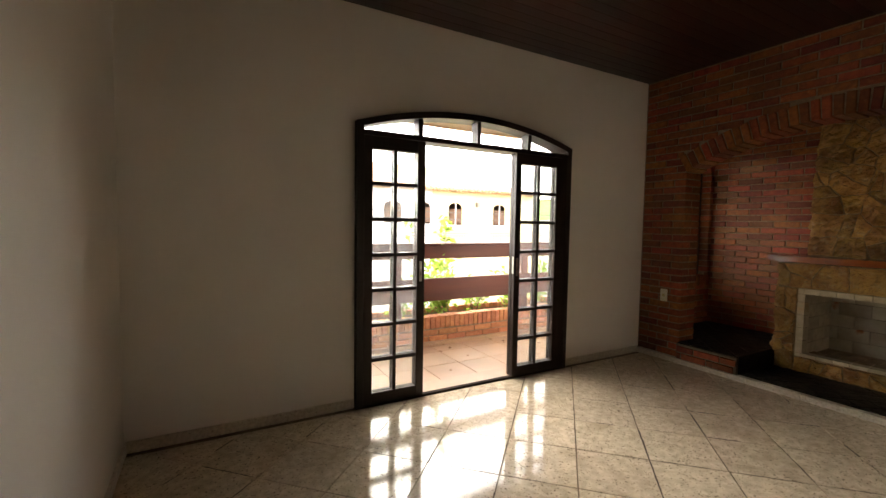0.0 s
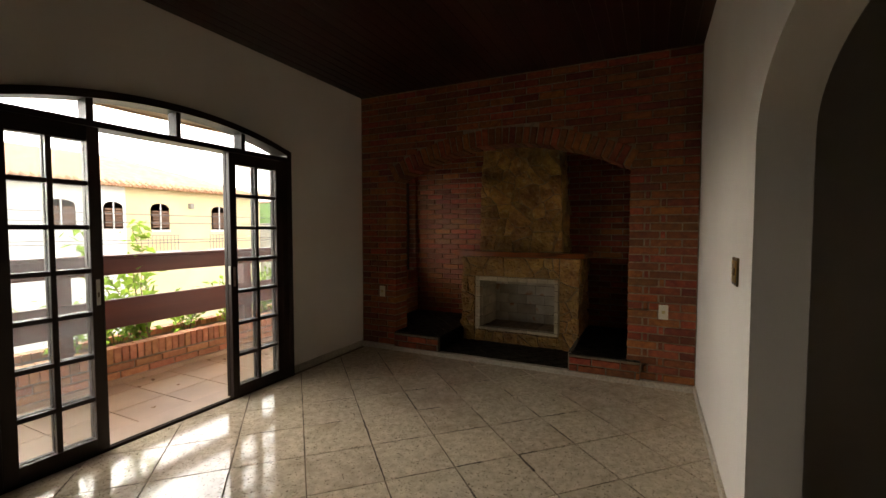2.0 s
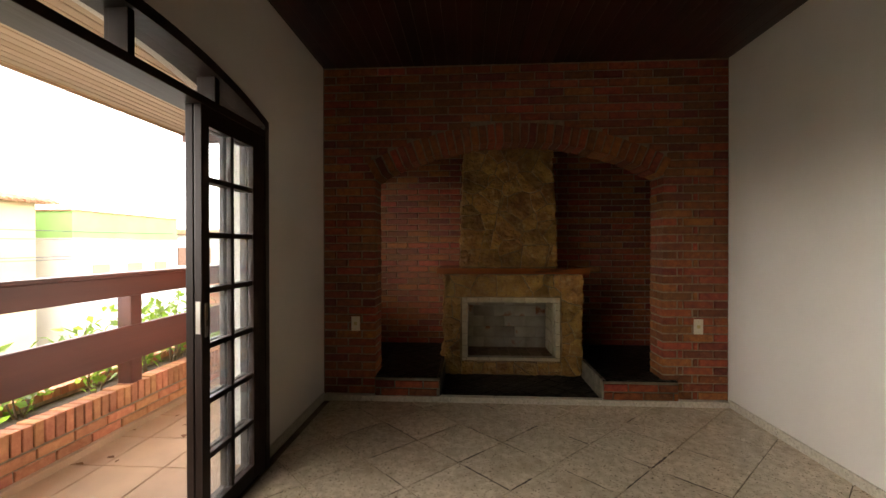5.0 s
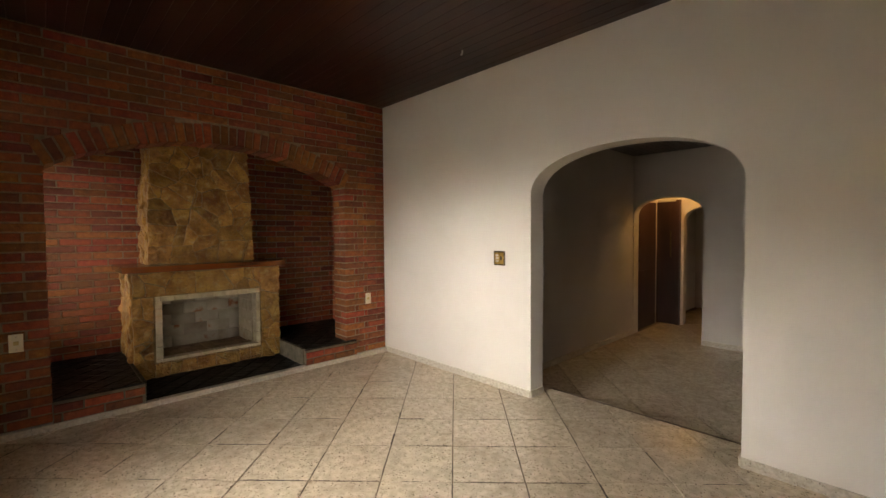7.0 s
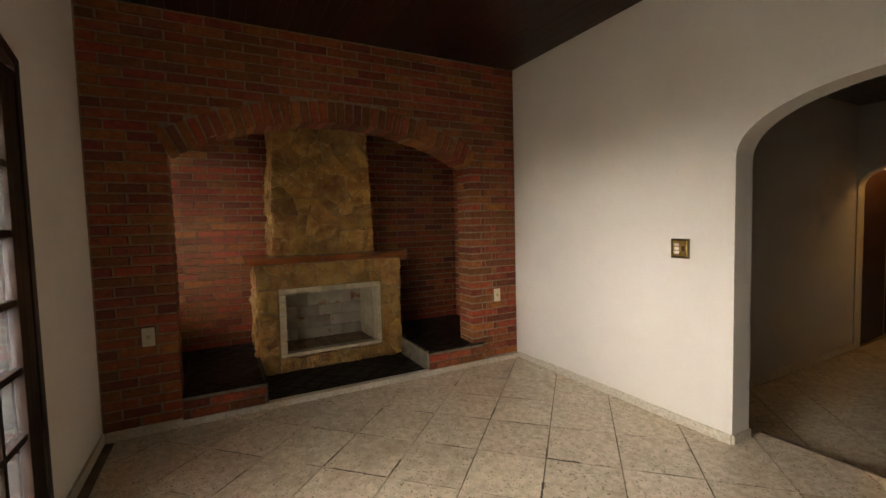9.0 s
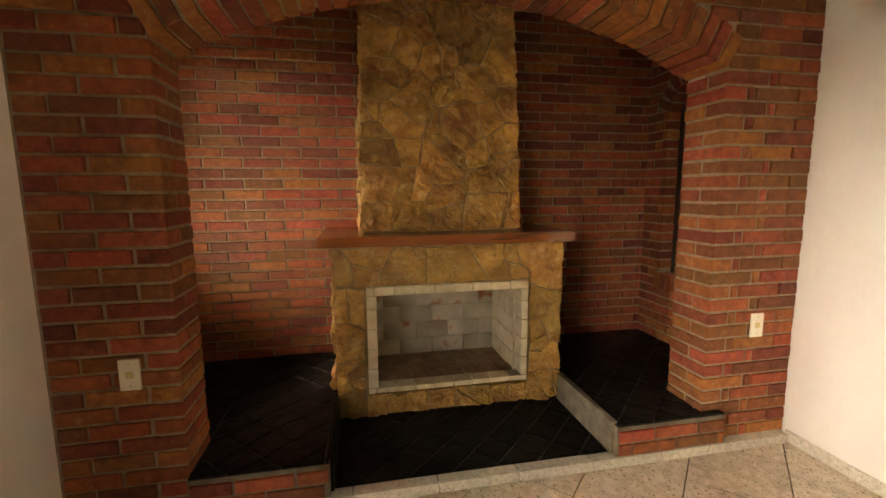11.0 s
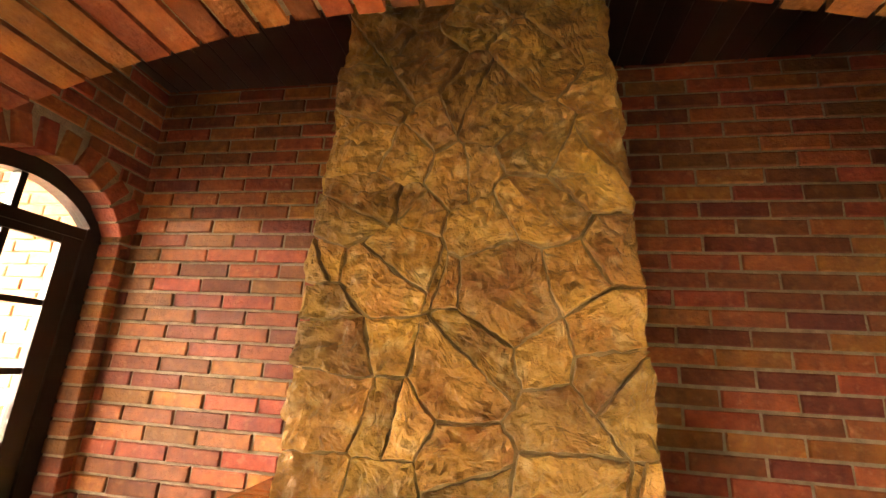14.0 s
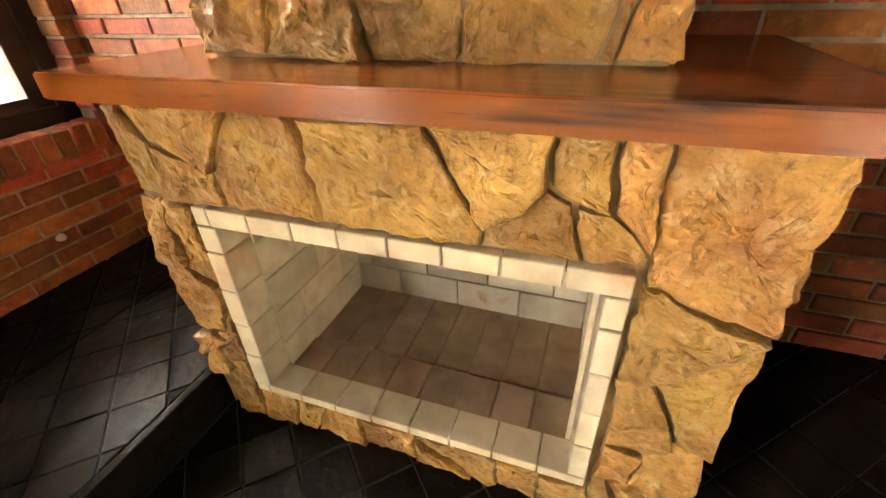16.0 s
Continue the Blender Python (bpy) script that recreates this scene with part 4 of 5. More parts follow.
def niche_window(name, w, arch, y, s, label):
    ob = tagged(new(name), label, "window", kind="structure")
    y0, y1 = sorted((y, y + s * 0.07))
    arched_frame("frame", w["x0"] - 0.004, w["x1"] + 0.004, w["sill"] - 0.004, lambda u: arch(min(max(u, w["x0"]), w["x1"])) + 0.003, 0.075, y0, y1, ob)
    part("window_sill", box(w["x0"], w["x1"], y0, y1 - 0.004, w["sill"] - 0.003, w["sill"] + 0.07, 0.004), DARKWOOD_X, ob)
    zt = w["spring"] + 0.02
    part("transom", box(w["x0"] + 0.07, w["x1"] - 0.07, y0 + 0.006, y1 - 0.006, zt - 0.05, zt, 0.003), DARKWOOD_X, ob)
    xm = (w["x0"] + w["x1"]) / 2
    for x in (xm,):
        part("fan_bar", box(x - 0.013, x + 0.013, y0 + 0.012, y1 - 0.012, zt, arch(x) - 0.06, 0.002), DARKWOOD, ob)
    o = part("fan_glass", box(w["x0"] + 0.06, w["x1"] - 0.06, (y0 + y1) / 2 - 0.0015, (y0 + y1) / 2 + 0.0015, zt - 0.01, w["spring"] + 0.10), GLASS, ob)
    o.visible_shadow = False
    glazed_leaf("sash", w["x0"] + 0.072, w["x1"] - 0.072, w["sill"] + 0.068, zt - 0.05, y0 + 0.012, ob, 2, 4, 0.086, 0.035, 0.05, 0.026, glass=GLASS)
    return ob


niche_window("window_1", WIN, arch_win_n, NICHE_N + 0.105, 1, "black-stained arched window in the brick niche, facing the balcony")
niche_window("window_2", SW, arch_win_s, NICHE_S - 0.105, -1, "black-stained arched window in the brick niche, facing a pale yard wall")

# ---- plates on the walls ----
def plate(name, x, y, z, w, h, facing, mat, label, cat):
    """A small wall plate with its working parts, built facing south-west walls by a turn."""
    ob = part(name, box(-w / 2, w / 2, -0.009, 0.0, -h / 2, h / 2, 0.003), mat)
    ob.matrix_basis = pose(x, y, z, 0, 0, facing)
    return tagged(ob, label, cat)


switch = plate("light_switch", 3.212, SOUTH, 1.200, 0.128, 0.132, 180, DARKBRASS, "square dark-edged brass light switch plate on the white wall", "light switch")
part("face", box(-0.05, 0.05, -0.013, -0.008, -0.052, 0.052, 0.002), BRASS, switch, "polished brass face")
for k in (-1, 0, 1):
    part("rocker", box(-0.036, -0.004, -0.018, -0.012, k * 0.026 - 0.009, k * 0.026 + 0.009, 0.002), IVORY, switch, "ivory rocker")
part("socket", box(0.014, 0.036, -0.016, -0.012, -0.018, 0.018, 0.004), DARKBRASS, switch)
for y in (0.256, 3.198):
    o = plate("wall_outlet", EAST - 0.006, y, 0.672, 0.076, 0.128, -90, IVORY, "ivory plastic wall outlet plate on the brick wall", "outlet")
    part("socket", box(-0.014, 0.014, -0.012, -0.008, -0.014, 0.014, 0.003), OCHRE_KEY, o, "yellowed round-pin socket")
    for zz in (-0.045, 0.045):
        part("screw", box(-0.003, 0.003, -0.011, -0.008, zz - 0.003, zz + 0.003, 0.001), STEEL, o)
for x, y, z, s in ((5.633, NICHE_S, 0.56, 1), (5.88, NICHE_N, 0.40, -1)):
    ob = tube([(x, y, z), (x - 0.012, y + s * 0.02, z + 0.004), (x - 0.035, y + s * 0.05, z + 0.016), (x - 0.045, y + s * 0.062, z + 0.02)], [0.012, 0.017, 0.013, 0.007], WHITE, "cable_end")
    tagged(ob, "white plastic cable end sticking out of the brick niche wall", "cable end")
hook = tube([(3.23, 0.46, TOP + 0.003), (3.23, 0.46, TOP - 0.02), (3.235, 0.462, TOP - 0.035), (3.245, 0.465, TOP - 0.03)], 0.006, WHITE, "ceiling_hook")
tagged(hook, "small white lamp hook with bare wire on the board ceiling", "hook")
stub = tube([(0.40, 0.06, -0.008), (0.40, 0.06, 0.06), (0.40, 0.055, 0.085)], [0.014, 0.010, 0.004], DARKWOOD, "door_stop")
tagged(stub, "small dark wooden door stop on the floor by the wall", "door stop")

# ---- hall beyond ----
d = tagged(part("door_2", box(3.585, 3.62, -4.72, -3.90, R2["z"], 1.93, 0.003), DOORWOOD), "dark red-brown wooden door in the hall, shut", "door", kind="structure")
for z0, z1 in ((0.0, 0.8), (0.95, 1.8)):
    part("panel", box(3.578, 3.586, -4.62, -4.00, z0, z1, 0.003), DOORWOOD, d)
d3 = tagged(part("door_3", box(3.30, 3.62, -4.90, -4.86, R2["z"], 1.95, 0.003), DOORWOOD), "dark door standing ajar across the hall", "door", kind="structure")
# the door's glass, given an opaque dark colour so that it stays dim
part("glass_strip", box(3.38, 3.40, -4.862, -4.852, 1.0, 1.45), DARKBRASS, d3, "narrow glass strip coloured dark brass")
part("jamb", box(3.24, 3.30, -4.95, -4.82, R2["z"], 1.98, 0.003), DOORWOOD, d3)
bulb = tagged(part("hall_bulb", box(2.92, 2.98, -4.48, -4.42, 2.38, 2.50, 0.015), BULB), "warm glowing lamp under the hall ceiling", "lamp")

# ---- balcony ----
BAL_Y, BAL_E, BAL_W = 4.75, 6.45, -2.2
terrace = tagged(part("balcony_floor", box(BAL_W, BAL_E + 0.2, NORTH + 0.2, 5.45, -0.25, -0.028), TERRACE_JOINT), "peach ceramic balcony floor", "floor", kind="structure")
part("threshold", box(1.715, 3.82, NORTH - 0.012, NORTH + 0.205, -0.03, 0.002, 0.003), TERRACE, terrace)
ts = 0.40
for i in range(0, 22):
    for j in range(0, 3):
        x0, y0 = BAL_W + i * ts, NORTH + 0.205 + j * ts
        x1, y1 = min(x0 + ts, BAL_E), min(y0 + ts, BAL_Y)
        if x1 - x0 > 0.05 and y1 - y0 > 0.05 and x1 > 0.6:
            vs, fs = slab_piece([(x0 + 0.004, y0 + 0.004), (x1 - 0.004, y0 + 0.004), (x1 - 0.004, y1 - 0.004), (x0 + 0.004, y1 - 0.004)], -0.032, -0.02, 0.002)
            put("tile", mesh_of("tile", vs, fs, TERRACE), terrace)
tagged(part("wall_outside", box(BAL_W, WEST - 0.15, NORTH, NORTH + 0.2, -3.3, 3.1), PLASTER2), kind="structure")

planter = tagged(part("planter", box(BAL_W, BAL_E, BAL_Y + 0.012, BAL_Y + 0.10, -0.05, 0.235), MORTAR), "long low brick planter along the balcony edge, full of soil", "planter")
part("outer_wall", box(BAL_W, BAL_E, BAL_Y + 0.50, BAL_Y + 0.60, -0.3, 0.29), MORTAR, planter)
part("soil", box(BAL_W, BAL_E, BAL_Y + 0.10, BAL_Y + 0.50, -0.05, 0.22), SOIL, planter, "dry brown soil")
face_p = Matrix.Translation((0, BAL_Y + 0.012, 0)) @ UP_YS
brick_field(planter, face_p, 0.02, 0.165, lambda z: [(0.9, BAL_E - 0.01)], lambda u, z: True, mat=BRICK_OUT)
part("kerb", box(BAL_W, BAL_E, BAL_Y - 0.035, BAL_Y + 0.012, -0.03, 0.025, 0.006), TERRACE, planter, "pale cement kerb")
x = 0.9
while x < BAL_E - 0.03:
    bm = box(x + 0.004, x + 0.060, BAL_Y - 0.008, BAL_Y + 0.115, 0.175, 0.315 + rnd.uniform(-0.004, 0.004))
    bmesh.ops.bevel(bm, geom=list(bm.edges), offset=0.004, segments=1, affect="EDGES")
    part("brick", bm, BRICK_OUT, planter)
    bm = box(x + 0.004, x + 0.060, BAL_Y + 0.49, BAL_Y + 0.61, 0.25, 0.31 + rnd.uniform(-0.004, 0.004))
    part("brick", bm, BRICK_OUT, planter)
    x += 0.066

railing = tagged(new("balcony_railing"), "red-stained wooden balcony railing of two wide boards on stout posts", "railing")
railing.location = (4.0, BAL_Y + 0.06, 0.31)


def rp(ob):
    ob.parent = railing
    ob.matrix_parent_inverse = Matrix.Translation(-Vector(railing.location))
    return ob


for x in (-0.45, 1.15, 2.60, 4.40, 6.05):
    rp(part("post", box(x - 0.055, x + 0.055, BAL_Y + 0.005, BAL_Y + 0.115, 0.305, 1.10, 0.008), RAILWOOD))
rp(part("rail_board", box(BAL_W, BAL_E - 0.02, BAL_Y - 0.005, BAL_Y + 0.035, 0.985, 1.135, 0.008), RAILWOOD))
rp(part("rail_board", box(BAL_W, BAL_E - 0.02, BAL_Y - 0.002, BAL_Y + 0.032, 0.495, 0.760, 0.008), RAILWOOD))
rp(part("handrail", box(BAL_W, BAL_E - 0.02, BAL_Y - 0.02, BAL_Y + 0.11, 1.135, 1.165, 0.008), RAILWOOD))

# brick end wall of the balcony with a swept edge
bm = bmesh.new()
def sweep(z):
    return 4.90 if z > 1.75 else 4.90 + 0.75 * (1 - math.cos(min(1, (1.75 - z) / 0.85) * math.pi / 2)) ** 1.0


zs = [-0.05 + i * 0.0797 for i in range(36)]
cols = [[bm.verts.new((x, y, z)) for x, y in ((BAL_E + 0.012, NORTH + 0.1), (BAL_E + 0.2, NORTH + 0.1), (BAL_E + 0.2, sweep(z)), (BAL_E + 0.012, sweep(z)))] for z in zs]
for p, q in zip(cols, cols[1:]):
    for i in range(4):
        bm.faces.new((p[i], p[(i + 1) % 4], q[(i + 1) % 4], q[i]))
bm.faces.new(cols[0]), bm.faces.new(cols[-1])
end_wall = tagged(part("wall_balcony_end", bm, MORTAR), "orange brick end wall of the balcony with a swept outer edge", "wall", kind="structure")
brick_field(end_wall, Matrix.Translation((BAL_E + 0.012, 0, 0)) @ UP_X, 0.0, 2.73, lambda z: [(NORTH + 0.21, sweep(z))], lambda u, z: True, mat=BRICK_OUT)
tagged(part("wall_outside_north", box(EAST + ARCH_T, BAL_E + 0.2, NICHE_N + 0.234, NICHE_N + 0.24, -0.3, 0.78), PLASTER2), kind="structure")

# balcony roof
bm = bmesh.new()
y = NORTH + 0.2
while y < 5.68:
    box(BAL_W, BAL_E + 0.25, y, y + 0.078, 2.742, 2.76, 0.006, bm)
    y += 0.09
tagged(part("ceiling_balcony", bm, SOFFITWOOD), "pale board soffit over the balcony", "ceiling", kind="structure")
tagged(part("roof_beam", box(BAL_E - 0.16, BAL_E - 0.04, NORTH + 0.2, 5.70, 2.64, 2.742, 0.006), RAILWOOD), "red-stained wooden beam under the soffit", "beam", kind="structure")
eaves = tagged(part("eaves", box(BAL_W, BAL_E + 0.25, 5.69, 5.72, 2.72, 2.84, 0.004), SOFFITWOOD), "eaves board and roof tiles over the balcony", "roof", kind="structure")
x = BAL_W
while x < BAL_E + 0.2:
    tube([(x + 0.1, 3.6, 3.10), (x + 0.1, 5.80, 2.86)], 0.085, ROOFTILE, "roof_tile", eaves, 10)
    x += 0.2

# plants in the planter
def plant(x, y, z, height, stems, leaves, size, seed, label, lean=0.0):
    r2 = random.Random(seed)
    ob = tagged(new("planter_shrub"), label, "plant")
    ob.location = (x, y, z)
    lv, lf = [], []
    for s in range(stems):
        a = r2.uniform(0, math.tau)
        h = height * r2.uniform(0.6, 1.0)
        pts = [Vector((0.02 * math.cos(a), 0.02 * math.sin(a), -0.02))]
        for k in range(1, 5):
            pts.append(Vector((math.cos(a) * 0.09 * k * height + r2.uniform(-0.03, 0.03) + lean * k / 4, math.sin(a) * 0.06 * k * height + r2.uniform(-0.03, 0.03), h * k / 4)))
        tube(pts, [0.007, 0.006, 0.005, 0.004, 0.002], TWIG, "stem", ob, 5)
        for _ in range(leaves // stems):
            k = r2.uniform(1.2, 4)
            i = min(int(k), 3)
            c = pts[i].lerp(pts[i + 1], k - i) + Vector((r2.gauss(0, 0.05), r2.gauss(0, 0.05), r2.gauss(0, 0.05)))
            m = Matrix.Translation(c) @ Euler((r2.uniform(-1, 1), r2.uniform(-1, 1), r2.uniform(0, 6.3))).to_matrix().to_4x4()
            l = size * r2.uniform(0.6, 1.3)
            q = len(lv)
            lv += [m @ Vector(p) for p in ((0, 0, 0), (l * 0.35, l * 0.28, l * 0.06), (l, 0, 0), (l * 0.35, -l * 0.28, l * 0.06), (l * 0.5, 0, -l * 0.03))]
            lf += [(q, q + 1, q + 4), (q + 1, q + 2, q + 4), (q + 2, q + 3, q + 4), (q + 3, q, q + 4)]
    tagged(put("foliage", mesh_of("foliage", lv, lf, LEAF), ob), kind="stuff")
    return ob


plant(3.45, BAL_Y + 0.34, 0.22, 1.35, 6, 260, 0.10, 1, "leggy green shrub with broad leaves in the planter", -0.25)
for i, (x, h, n) in enumerate(((2.75, 0.45, 110), (3.15, 0.5, 130), (3.9, 0.45, 130), (4.35, 0.6, 130), (4.95, 0.5, 150), (5.5, 0.5, 120), (6.0, 0.35, 80), (2.2, 0.5, 110), (1.5, 0.5, 90), (5.2, 0.75, 130), (3.35, 0.35, 90))):
    plant(x, BAL_Y + 0.3 + 0.06 * (i % 3), 0.22, h * 1.15, 6, n * 2, 0.075, 20 + i, "low leafy green plant in the planter soil")
for i in range(16):
    r2 = random.Random(300 + i)
    x, y = r2.uniform(2.6, 5.6), NORTH + 0.35 + (0.85 * r2.random() ** 0.4)
    m = pose(x, y, -0.016, r2.uniform(-8, 8), r2.uniform(-8, 8), r2.uniform(0, 360))
    l = r2.uniform(0.04, 0.09)
    o = put("fallen_leaf", mesh_of("fallen_leaf", [(0, 0, 0), (l * .4, l * .25, .004), (l, 0, 0), (l * .4, -l * .25, .004), (l * .4, 0, 0.001)], [(0, 1, 4), (1, 2, 4), (2, 3, 4), (3, 0, 4)], LITTER), m=m)
    tagged(o, "dry brown leaf fallen on the balcony floor", "leaf", "fallen leaves")

# ---- beyond the balcony ----
ground = tagged(part("ground", box(-400, 400, -200, 600, -3.6, -3.4), GRASSY), kind="structure")
road = tagged(part("road", box(-120, 160, 8.5, 15.5, -3.42, -3.38), ASPHALT), kind="structure")
tagged(part("pavement", box(-120, 160, 15.5, 18.0, -3.45, -3.24, 0.02), WHITEPAINT), kind="structure")
tagged(part("house_wall_below", box(BAL_W, 9, 5.2, 5.35, -3.4, -0.25), PLASTER2), kind="structure")
yard = tagged(part("yard_wall", box(3.7, 9, -1.9, -1.75, -0.5, 3.2), PLASTER), "pale plastered yard wall outside the niche window", "wall", kind="structure")
# unseen slab added over the yard to keep sky light off wall and niche
tagged(part("yard_shade_slab", box(3.7, 9, -1.9, -0.2, 3.0, 3.1), PLASTER2), kind="structure")
tagged(part("yard_end", box(9, 9.1, -1.9, -0.2, -0.5, 1.2), PLASTER2), kind="structure")
tagged(part("yard_floor", box(3.7, 9, -1.75, -0.2, -0.5, -0.3), CEMENT), kind="structure")


def arched_opening(parent, x0, x1, z0, z1, y, shutter, label):
    """A small arched window on a far facade: surround, frame, two leaves or panes, sill."""
    arch = oval_arch(x0, x1, z1 - 0.22, z1)
    win = part("window", box(x0 - 0.05, x1 + 0.05, y - 0.04, y + 0.01, z0 - 0.09, z0, 0.01), WHITEPAINT, parent, label)
    xm = (x0 + x1) / 2
    for a, b in ((x0, xm - 0.015), (xm + 0.015, x1)):
        bm = bmesh.new()
        n = 10
        c0 = [bm.verts.new((a + (b - a) * i / n, y - 0.03, z0)) for i in range(n + 1)]
        c1 = [bm.verts.new((a + (b - a) * i / n, y - 0.03, arch(a + (b - a) * i / n))) for i in range(n + 1)]
        for i in range(n):
            bm.faces.new((c0[i], c0[i + 1], c1[i + 1], c1[i]))
        bmesh.ops.solidify(bm, geom=list(bm.faces), thickness=0.03)
        part("leaf", bm, SHUTTER, win)
    for k in range(7):
        z = z0 + 0.1 + k * 0.11
        part("slat", box(x0 + 0.05, xm - 0.05, y - 0.075, y - 0.058, z, z + 0.05), SHUTTER, win)
        part("slat", box(xm + 0.05, x1 - 0.05, y - 0.075, y - 0.058, z, z + 0.05), SHUTTER, win)
    part("mullion", box(xm - 0.02, xm + 0.02, y - 0.08, y - 0.03, z0, z1 - 0.02), WHITEPAINT, win)
    return win


def iron_balconet(parent, x0, x1, z0, z1, y):
    ob = part("balconet", box(x0, x1, y - 0.32, y, z0 - 0.1, z0), WHITEPAINT, parent)
    part("rail", box(x0, x1, y - 0.31, y - 0.28, z1 - 0.03, z1), IRON, ob)
    k = x0
    while k <= x1:
        part("bar", box(k, k + 0.02, y - 0.305, y - 0.285, z0, z1), IRON, ob)
        k += 0.16
    return ob


HY = 19.76
house = tagged(new("yellow_house"), "two-storey yellow house with arched windows and a terracotta hip roof", "house")
house.location = (14.0, HY, -3.4)


def hp(ob, owner=house):
    ob.parent = owner
    ob.matrix_parent_inverse = Matrix.Translation(-Vector(owner.location))
    return ob


wall_y = hp(part("wall", box(10.92, 17.6, HY, HY + 8, -3.4, 3.15), YELLOWPAINT, None, "warm yellow painted wall"))
wall_w = hp(part("wall", box(2.0, 10.92, HY - 0.02, HY + 8, -3.4, 3.13), WHITEPAINT, None, "white painted wall"))
for x0, x1, own in ((11.89, 12.67, wall_y), (14.72, 15.50, wall_y)):
    arched_opening(own, x0, x1, 1.38, 2.52, HY, True, "arched window with brown shutters")
    iron_balconet(own, x0 - 0.3, x1 + 0.3, 0.45, 1.15, HY)
for x0, x1 in ((10.10, 10.79), (8.3, 9.2), (6.4, 7.3), (4.3, 5.2)):
    arched_opening(wall_w, x0, x1, 1.42, 2.50, HY - 0.02, True, "arched window with brown shutters")
part("lantern", box(13.55, 13.75, HY - 0.2, HY, 2.35, 2.6, 0.03), IRON, wall_y, "small wall lantern")
bm = bmesh.new()
ev = [bm.verts.new(p) for p in ((1.5, HY - 0.6, 3.12), (18.0, HY - 0.6, 3.12), (18.0, HY + 8.6, 3.12), (1.5, HY + 8.6, 3.12))]
rd = [bm.verts.new(p) for p in ((5.0, HY + 4, 4.9), (12.5, HY + 4, 4.9))]
for f in ((ev[0], ev[1], rd[1], rd[0]), (ev[1], ev[2], rd[1]), (ev[2], ev[3], rd[0], rd[1]), (ev[3], ev[0], rd[0]), (ev[3], ev[2], ev[1], ev[0])):
    bm.faces.new(f)
roof = hp(part("roof", bm, ROOFTILE))
for i in range(66):
    x = 1.7 + i * 0.25
    tube([(x, HY - 0.66, 3.15), (x, HY - 0.1, 3.35)], 0.07, ROOFTILE, "ridge_tile", roof, 6)

house2 = tagged(new("green_house"), "two-storey green and white house with a flat parapet", "house")
house2.location = (22, HY, -3.4)
w2 = hp(part("wall", box(18.6, 25.2, HY - 0.6, HY + 8, 1.75, 2.9), GREENPAINT, None, "bright green upper wall"), house2)
hp(part("wall", box(18.6, 25.2, HY - 0.58, HY + 8, -3.4, 1.75), WHITEPAINT, None, "white lower wall"), house2)
hp(part("parapet", box(18.5, 25.3, HY - 0.66, HY + 8, 2.9, 2.99, 0.02), ROOFTILE), house2)
for x in (19.6, 21.6, 23.4):
    part("window", box(x, x + 0.9, HY - 0.63, HY - 0.59, 0.0, 0.55, 0.01), GREENPAINT, w2, "green framed window")
for k, (x0, x1, h, c) in enumerate(((26, 33, 2.1, WHITEPAINT), (34, 44, 2.4, YELLOWPAINT), (45, 58, 2.0, WHITEPAINT), (60, 80, 2.6, WHITEPAINT))):
    far = tagged(new("row_house"), "pale distant house along the street with a tiled roof", "house")
    far.location = (x0, HY, -3.4)
    wf = hp(part("wall", box(x0, x1, HY + 0.5, HY + 8, -3.4, h), c), far)
    hp(part("roof", box(x0 - 0.3, x1 + 0.3, HY - 0.1, HY + 8.5, h, h + 0.35, 0.1), ROOFTILE), far)
    for j in range(3):
        x = x0 + 0.8 + j * (x1 - x0) / 3
        part("window", box(x, x + 1.0, HY + 0.42, HY + 0.5, 0.2, 1.3, 0.02), SHUTTER, wf)
for z, sag in ((2.10, 0.10), (1.78, 0.12), (1.06, 0.12), (0.92, 0.1)):
    pts = [(2.3, HY + 0.02, z), (2.8, HY - 0.45, z)] + [(2.8 + 2.2 * i, HY - 0.45 - 0.03 * i, z - sag * (1 - ((i - 5) / 5.0) ** 2)) for i in range(1, 10)] + [(24.6, HY - 0.8, z), (25.0, HY - 0.5, z)]
    tagged(tube(pts, 0.016, CABLE, "power_line", None, 5), "thin grey street cable strung along the house fronts", "cable", "street cables")

# ---- floor tiles, last: the diagonal granite of both rooms ----
SIDE = 0.4172
U0, V0 = (2.742 + 1.671) / math.sqrt(2), (2.742 - 1.671) / math.sqrt(2)


def diagonal_tiles(parent, rect, z, mat, chips):
    x0, x1, y0, y1 = rect
    r2 = random.Random(5)
    k = 1 / math.sqrt(2)
    rest = 0
    for i in range(-26, 26):
        for j in range(-26, 26):
            u, v = U0 + i * SIDE, V0 + j * SIDE
            poly = [(k * (a + b), k * (a - b)) for a, b in ((u, v), (u + SIDE, v), (u + SIDE, v + SIDE), (u, v + SIDE))]
            for nx, ny, c in ((-1, 0, -x0), (1, 0, x1), (0, -1, -y0), (0, 1, y1)):
                poly = clip_poly(poly, nx, ny, c) if len(poly) > 2 else []
            poly = inset_poly(poly, 0.0022 + r2.uniform(0, 0.0015)) if len(poly) > 2 else []
            if len(poly) < 3:
                continue
            vs, fs = slab_piece(poly, z - 0.012, z + r2.uniform(-0.0006, 0.0006), 0.0016)
            put("tile", mesh_of("tile", vs, fs, mat), parent)


diagonal_tiles(floor, (WEST, EAST - 0.045, -0.32, NORTH - 0.07), 0.0, GRANITE, True)
diagonal_tiles(floor2, (R2["x0"], R2["x1"], -6.9, -0.335), R2["z"], GRANITE, False)
part("nosing", box(1.346, 2.874, -0.345, -0.32, -0.03, 0.0, 0.004), GROUT, floor, "dark worn step edge")
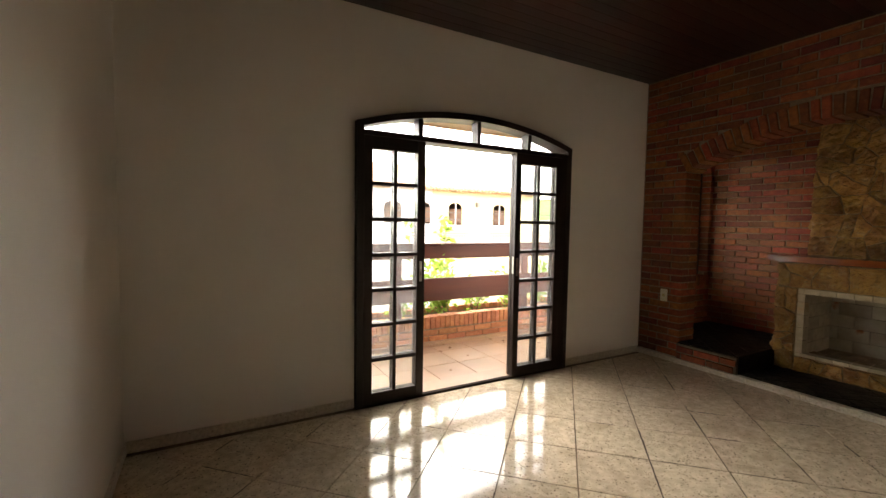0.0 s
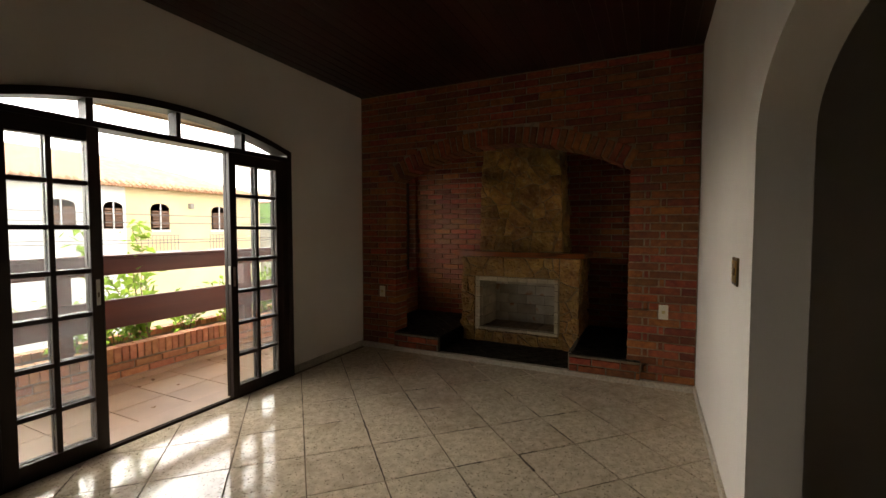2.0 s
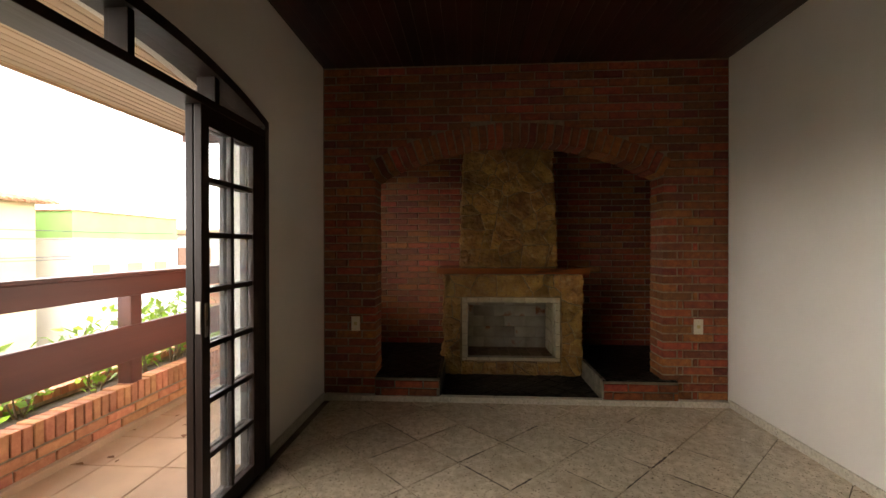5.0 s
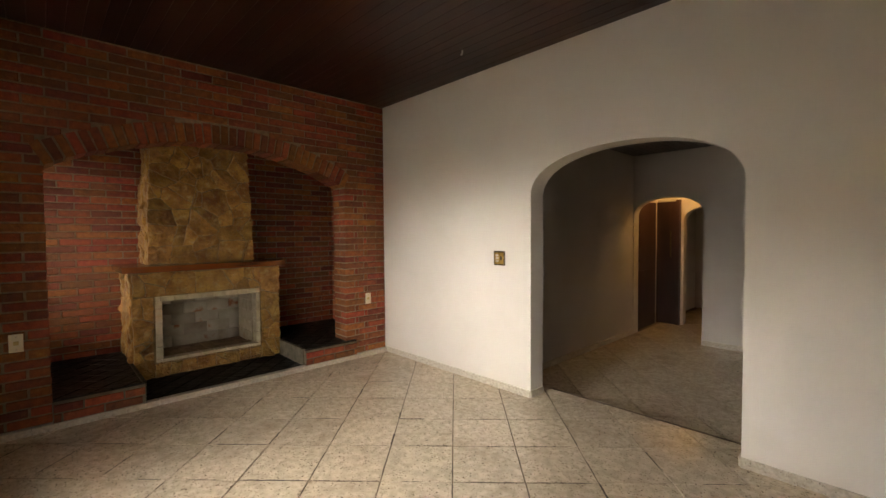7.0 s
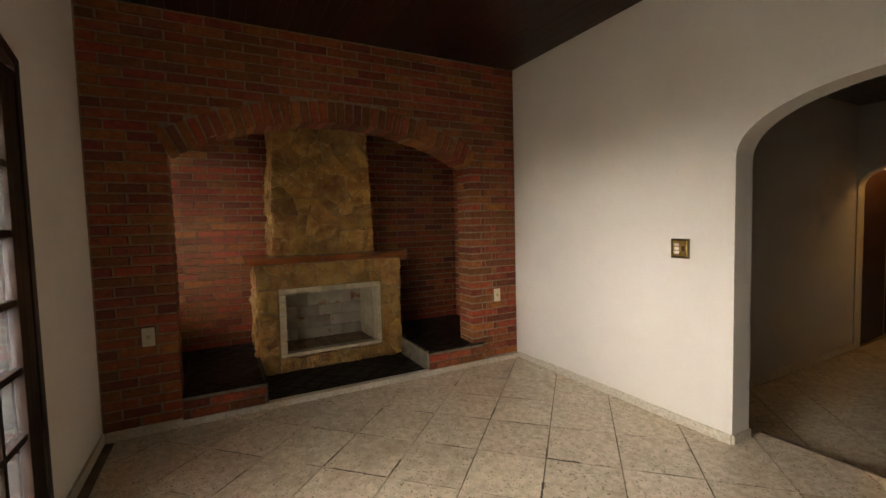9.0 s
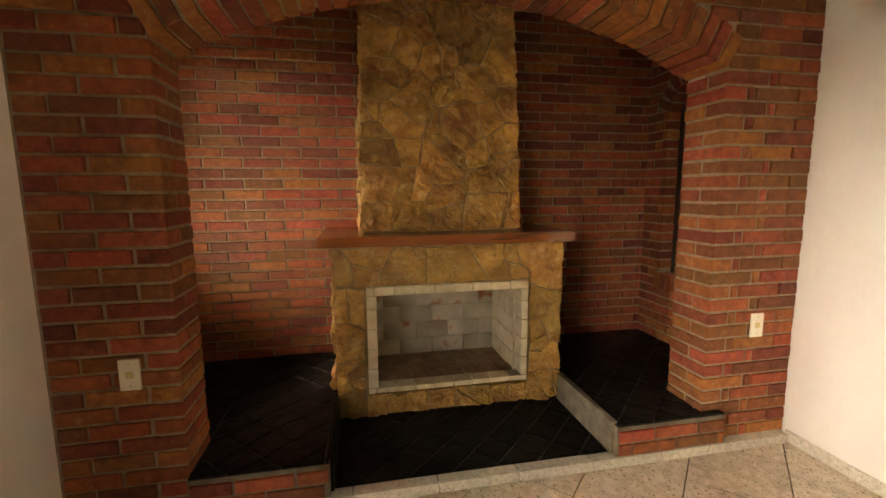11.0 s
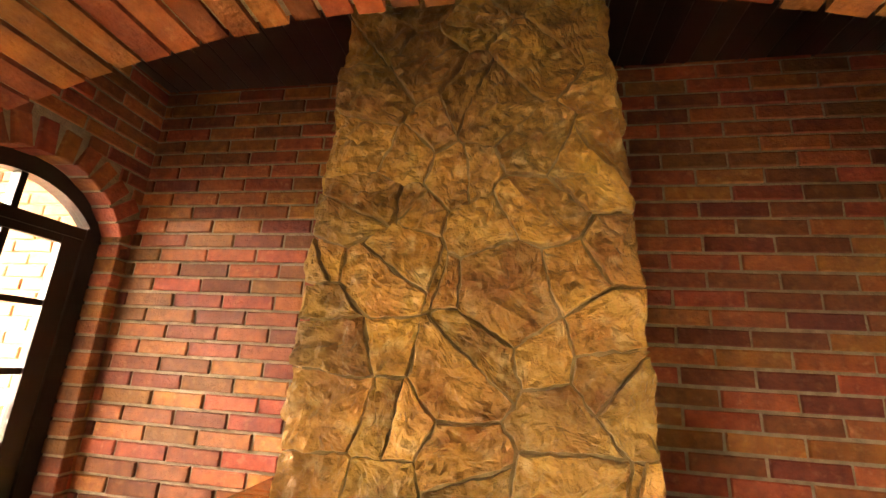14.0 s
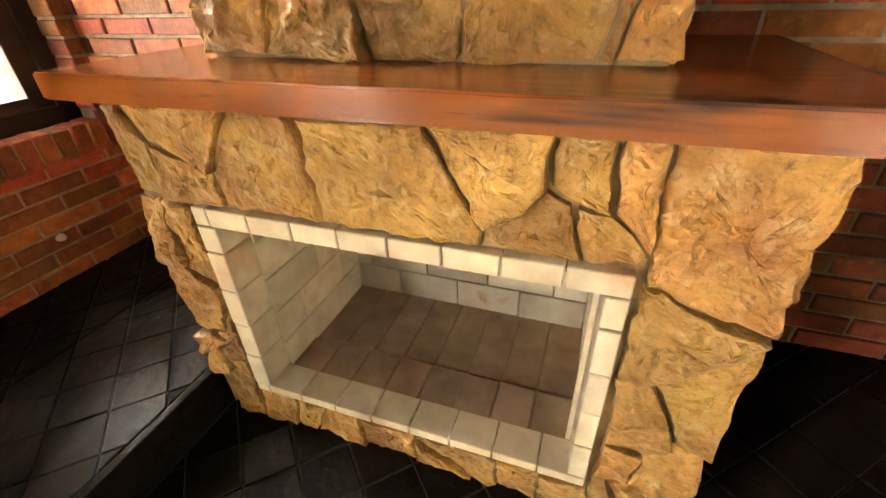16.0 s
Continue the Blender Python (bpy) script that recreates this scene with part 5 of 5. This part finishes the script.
part("riser", box(1.346, 2.874, -0.345, -0.32, -0.18, -0.03), CURB, floor)
# chipped, dirt-filled joints along the lattice
def dirt_strip(u, v, along_u, l, w, r2, vs, fs, n=10, z=0.0013):
    """A ragged dark strip on a joint, from the lattice point (u, v) on."""
    q = 1 / math.sqrt(2)
    k = len(vs)
    for side in (1, -1):
        for i in range(n + 1):
            a, b = l * i / n, side * w * (r2.uniform(0.25, 1.0) if 0 < i < n else 0.12)
            uu, vv = (u + a, v + b) if along_u else (u + b, v + a)
            vs.append((q * (uu + vv), q * (uu - vv), z))
    fs += [(k + i, k + i + 1, k + n + 2 + i, k + n + 1 + i) for i in range(n)]


def snap(x, y):
    """The lattice point nearest to a place on the floor."""
    u, v = (x + y) / math.sqrt(2), (x - y) / math.sqrt(2)
    return U0 + round((u - U0) / SIDE) * SIDE, V0 + round((v - V0) / SIDE) * SIDE


for x0, y0, along_u, l, w in ((3.33, 1.08, True, -0.20, 0.011), (3.33, 1.08, False, 0.14, 0.009), (3.61, 1.95, True, 0.38, 0.008), (3.93, 2.25, False, 0.20, 0.010), (3.93, 1.02, False, 0.22, 0.011),
                              (3.93, 1.02, True, 0.12, 0.008), (2.0, 0.70, False, -0.26, 0.010), (3.35, 2.15, True, -0.42, 0.008), (3.03, 1.96, True, -0.42, 0.007), (3.66, 1.86, False, 0.20, 0.010),
                              (4.2, 1.6, True, 0.16, 0.009), (3.05, 1.35, False, 0.18, 0.009), (2.75, 1.05, True, 0.2, 0.009), (4.5, 1.9, False, -0.14, 0.008), (3.6, 0.7, True, 0.3, 0.008)):
    vs, fs = [], []
    su, sv = snap(x0, y0)
    dirt_strip(su, sv, along_u, l, w, random.Random(int(x0 * 100) + along_u), vs, fs, 14, 0.0017)
    put("chipped_joint", mesh_of("chipped_joint", vs, fs, CHIP), floor)
r2 = random.Random(77)
vs, fs = [], []
q = 1 / math.sqrt(2)
for i in range(-8, 9):
    for j in range(-8, 9):
        u, v = U0 + i * SIDE, V0 + j * SIDE
        for along_u in (True, False):
            l = SIDE * r2.uniform(0.2, 1.0)
            a = r2.uniform(0, SIDE - l)
            uu, vv = (u + a, v) if along_u else (u, v + a)
            ue, ve = (uu + l, v) if along_u else (u, vv + l)
            inside = all(WEST + 0.05 < q * (s + t) < EAST - 0.06 and 0.05 < q * (s - t) < NORTH - 0.1 for s, t in ((uu, vv), (ue, ve)))
            if inside and r2.random() < 0.8:
                dirt_strip(uu, vv, along_u, l, r2.uniform(0.0025, 0.006), r2, vs, fs)
tagged(put("joint_dirt", mesh_of("joint_dirt", vs, fs, CHIP), floor), kind="stuff")
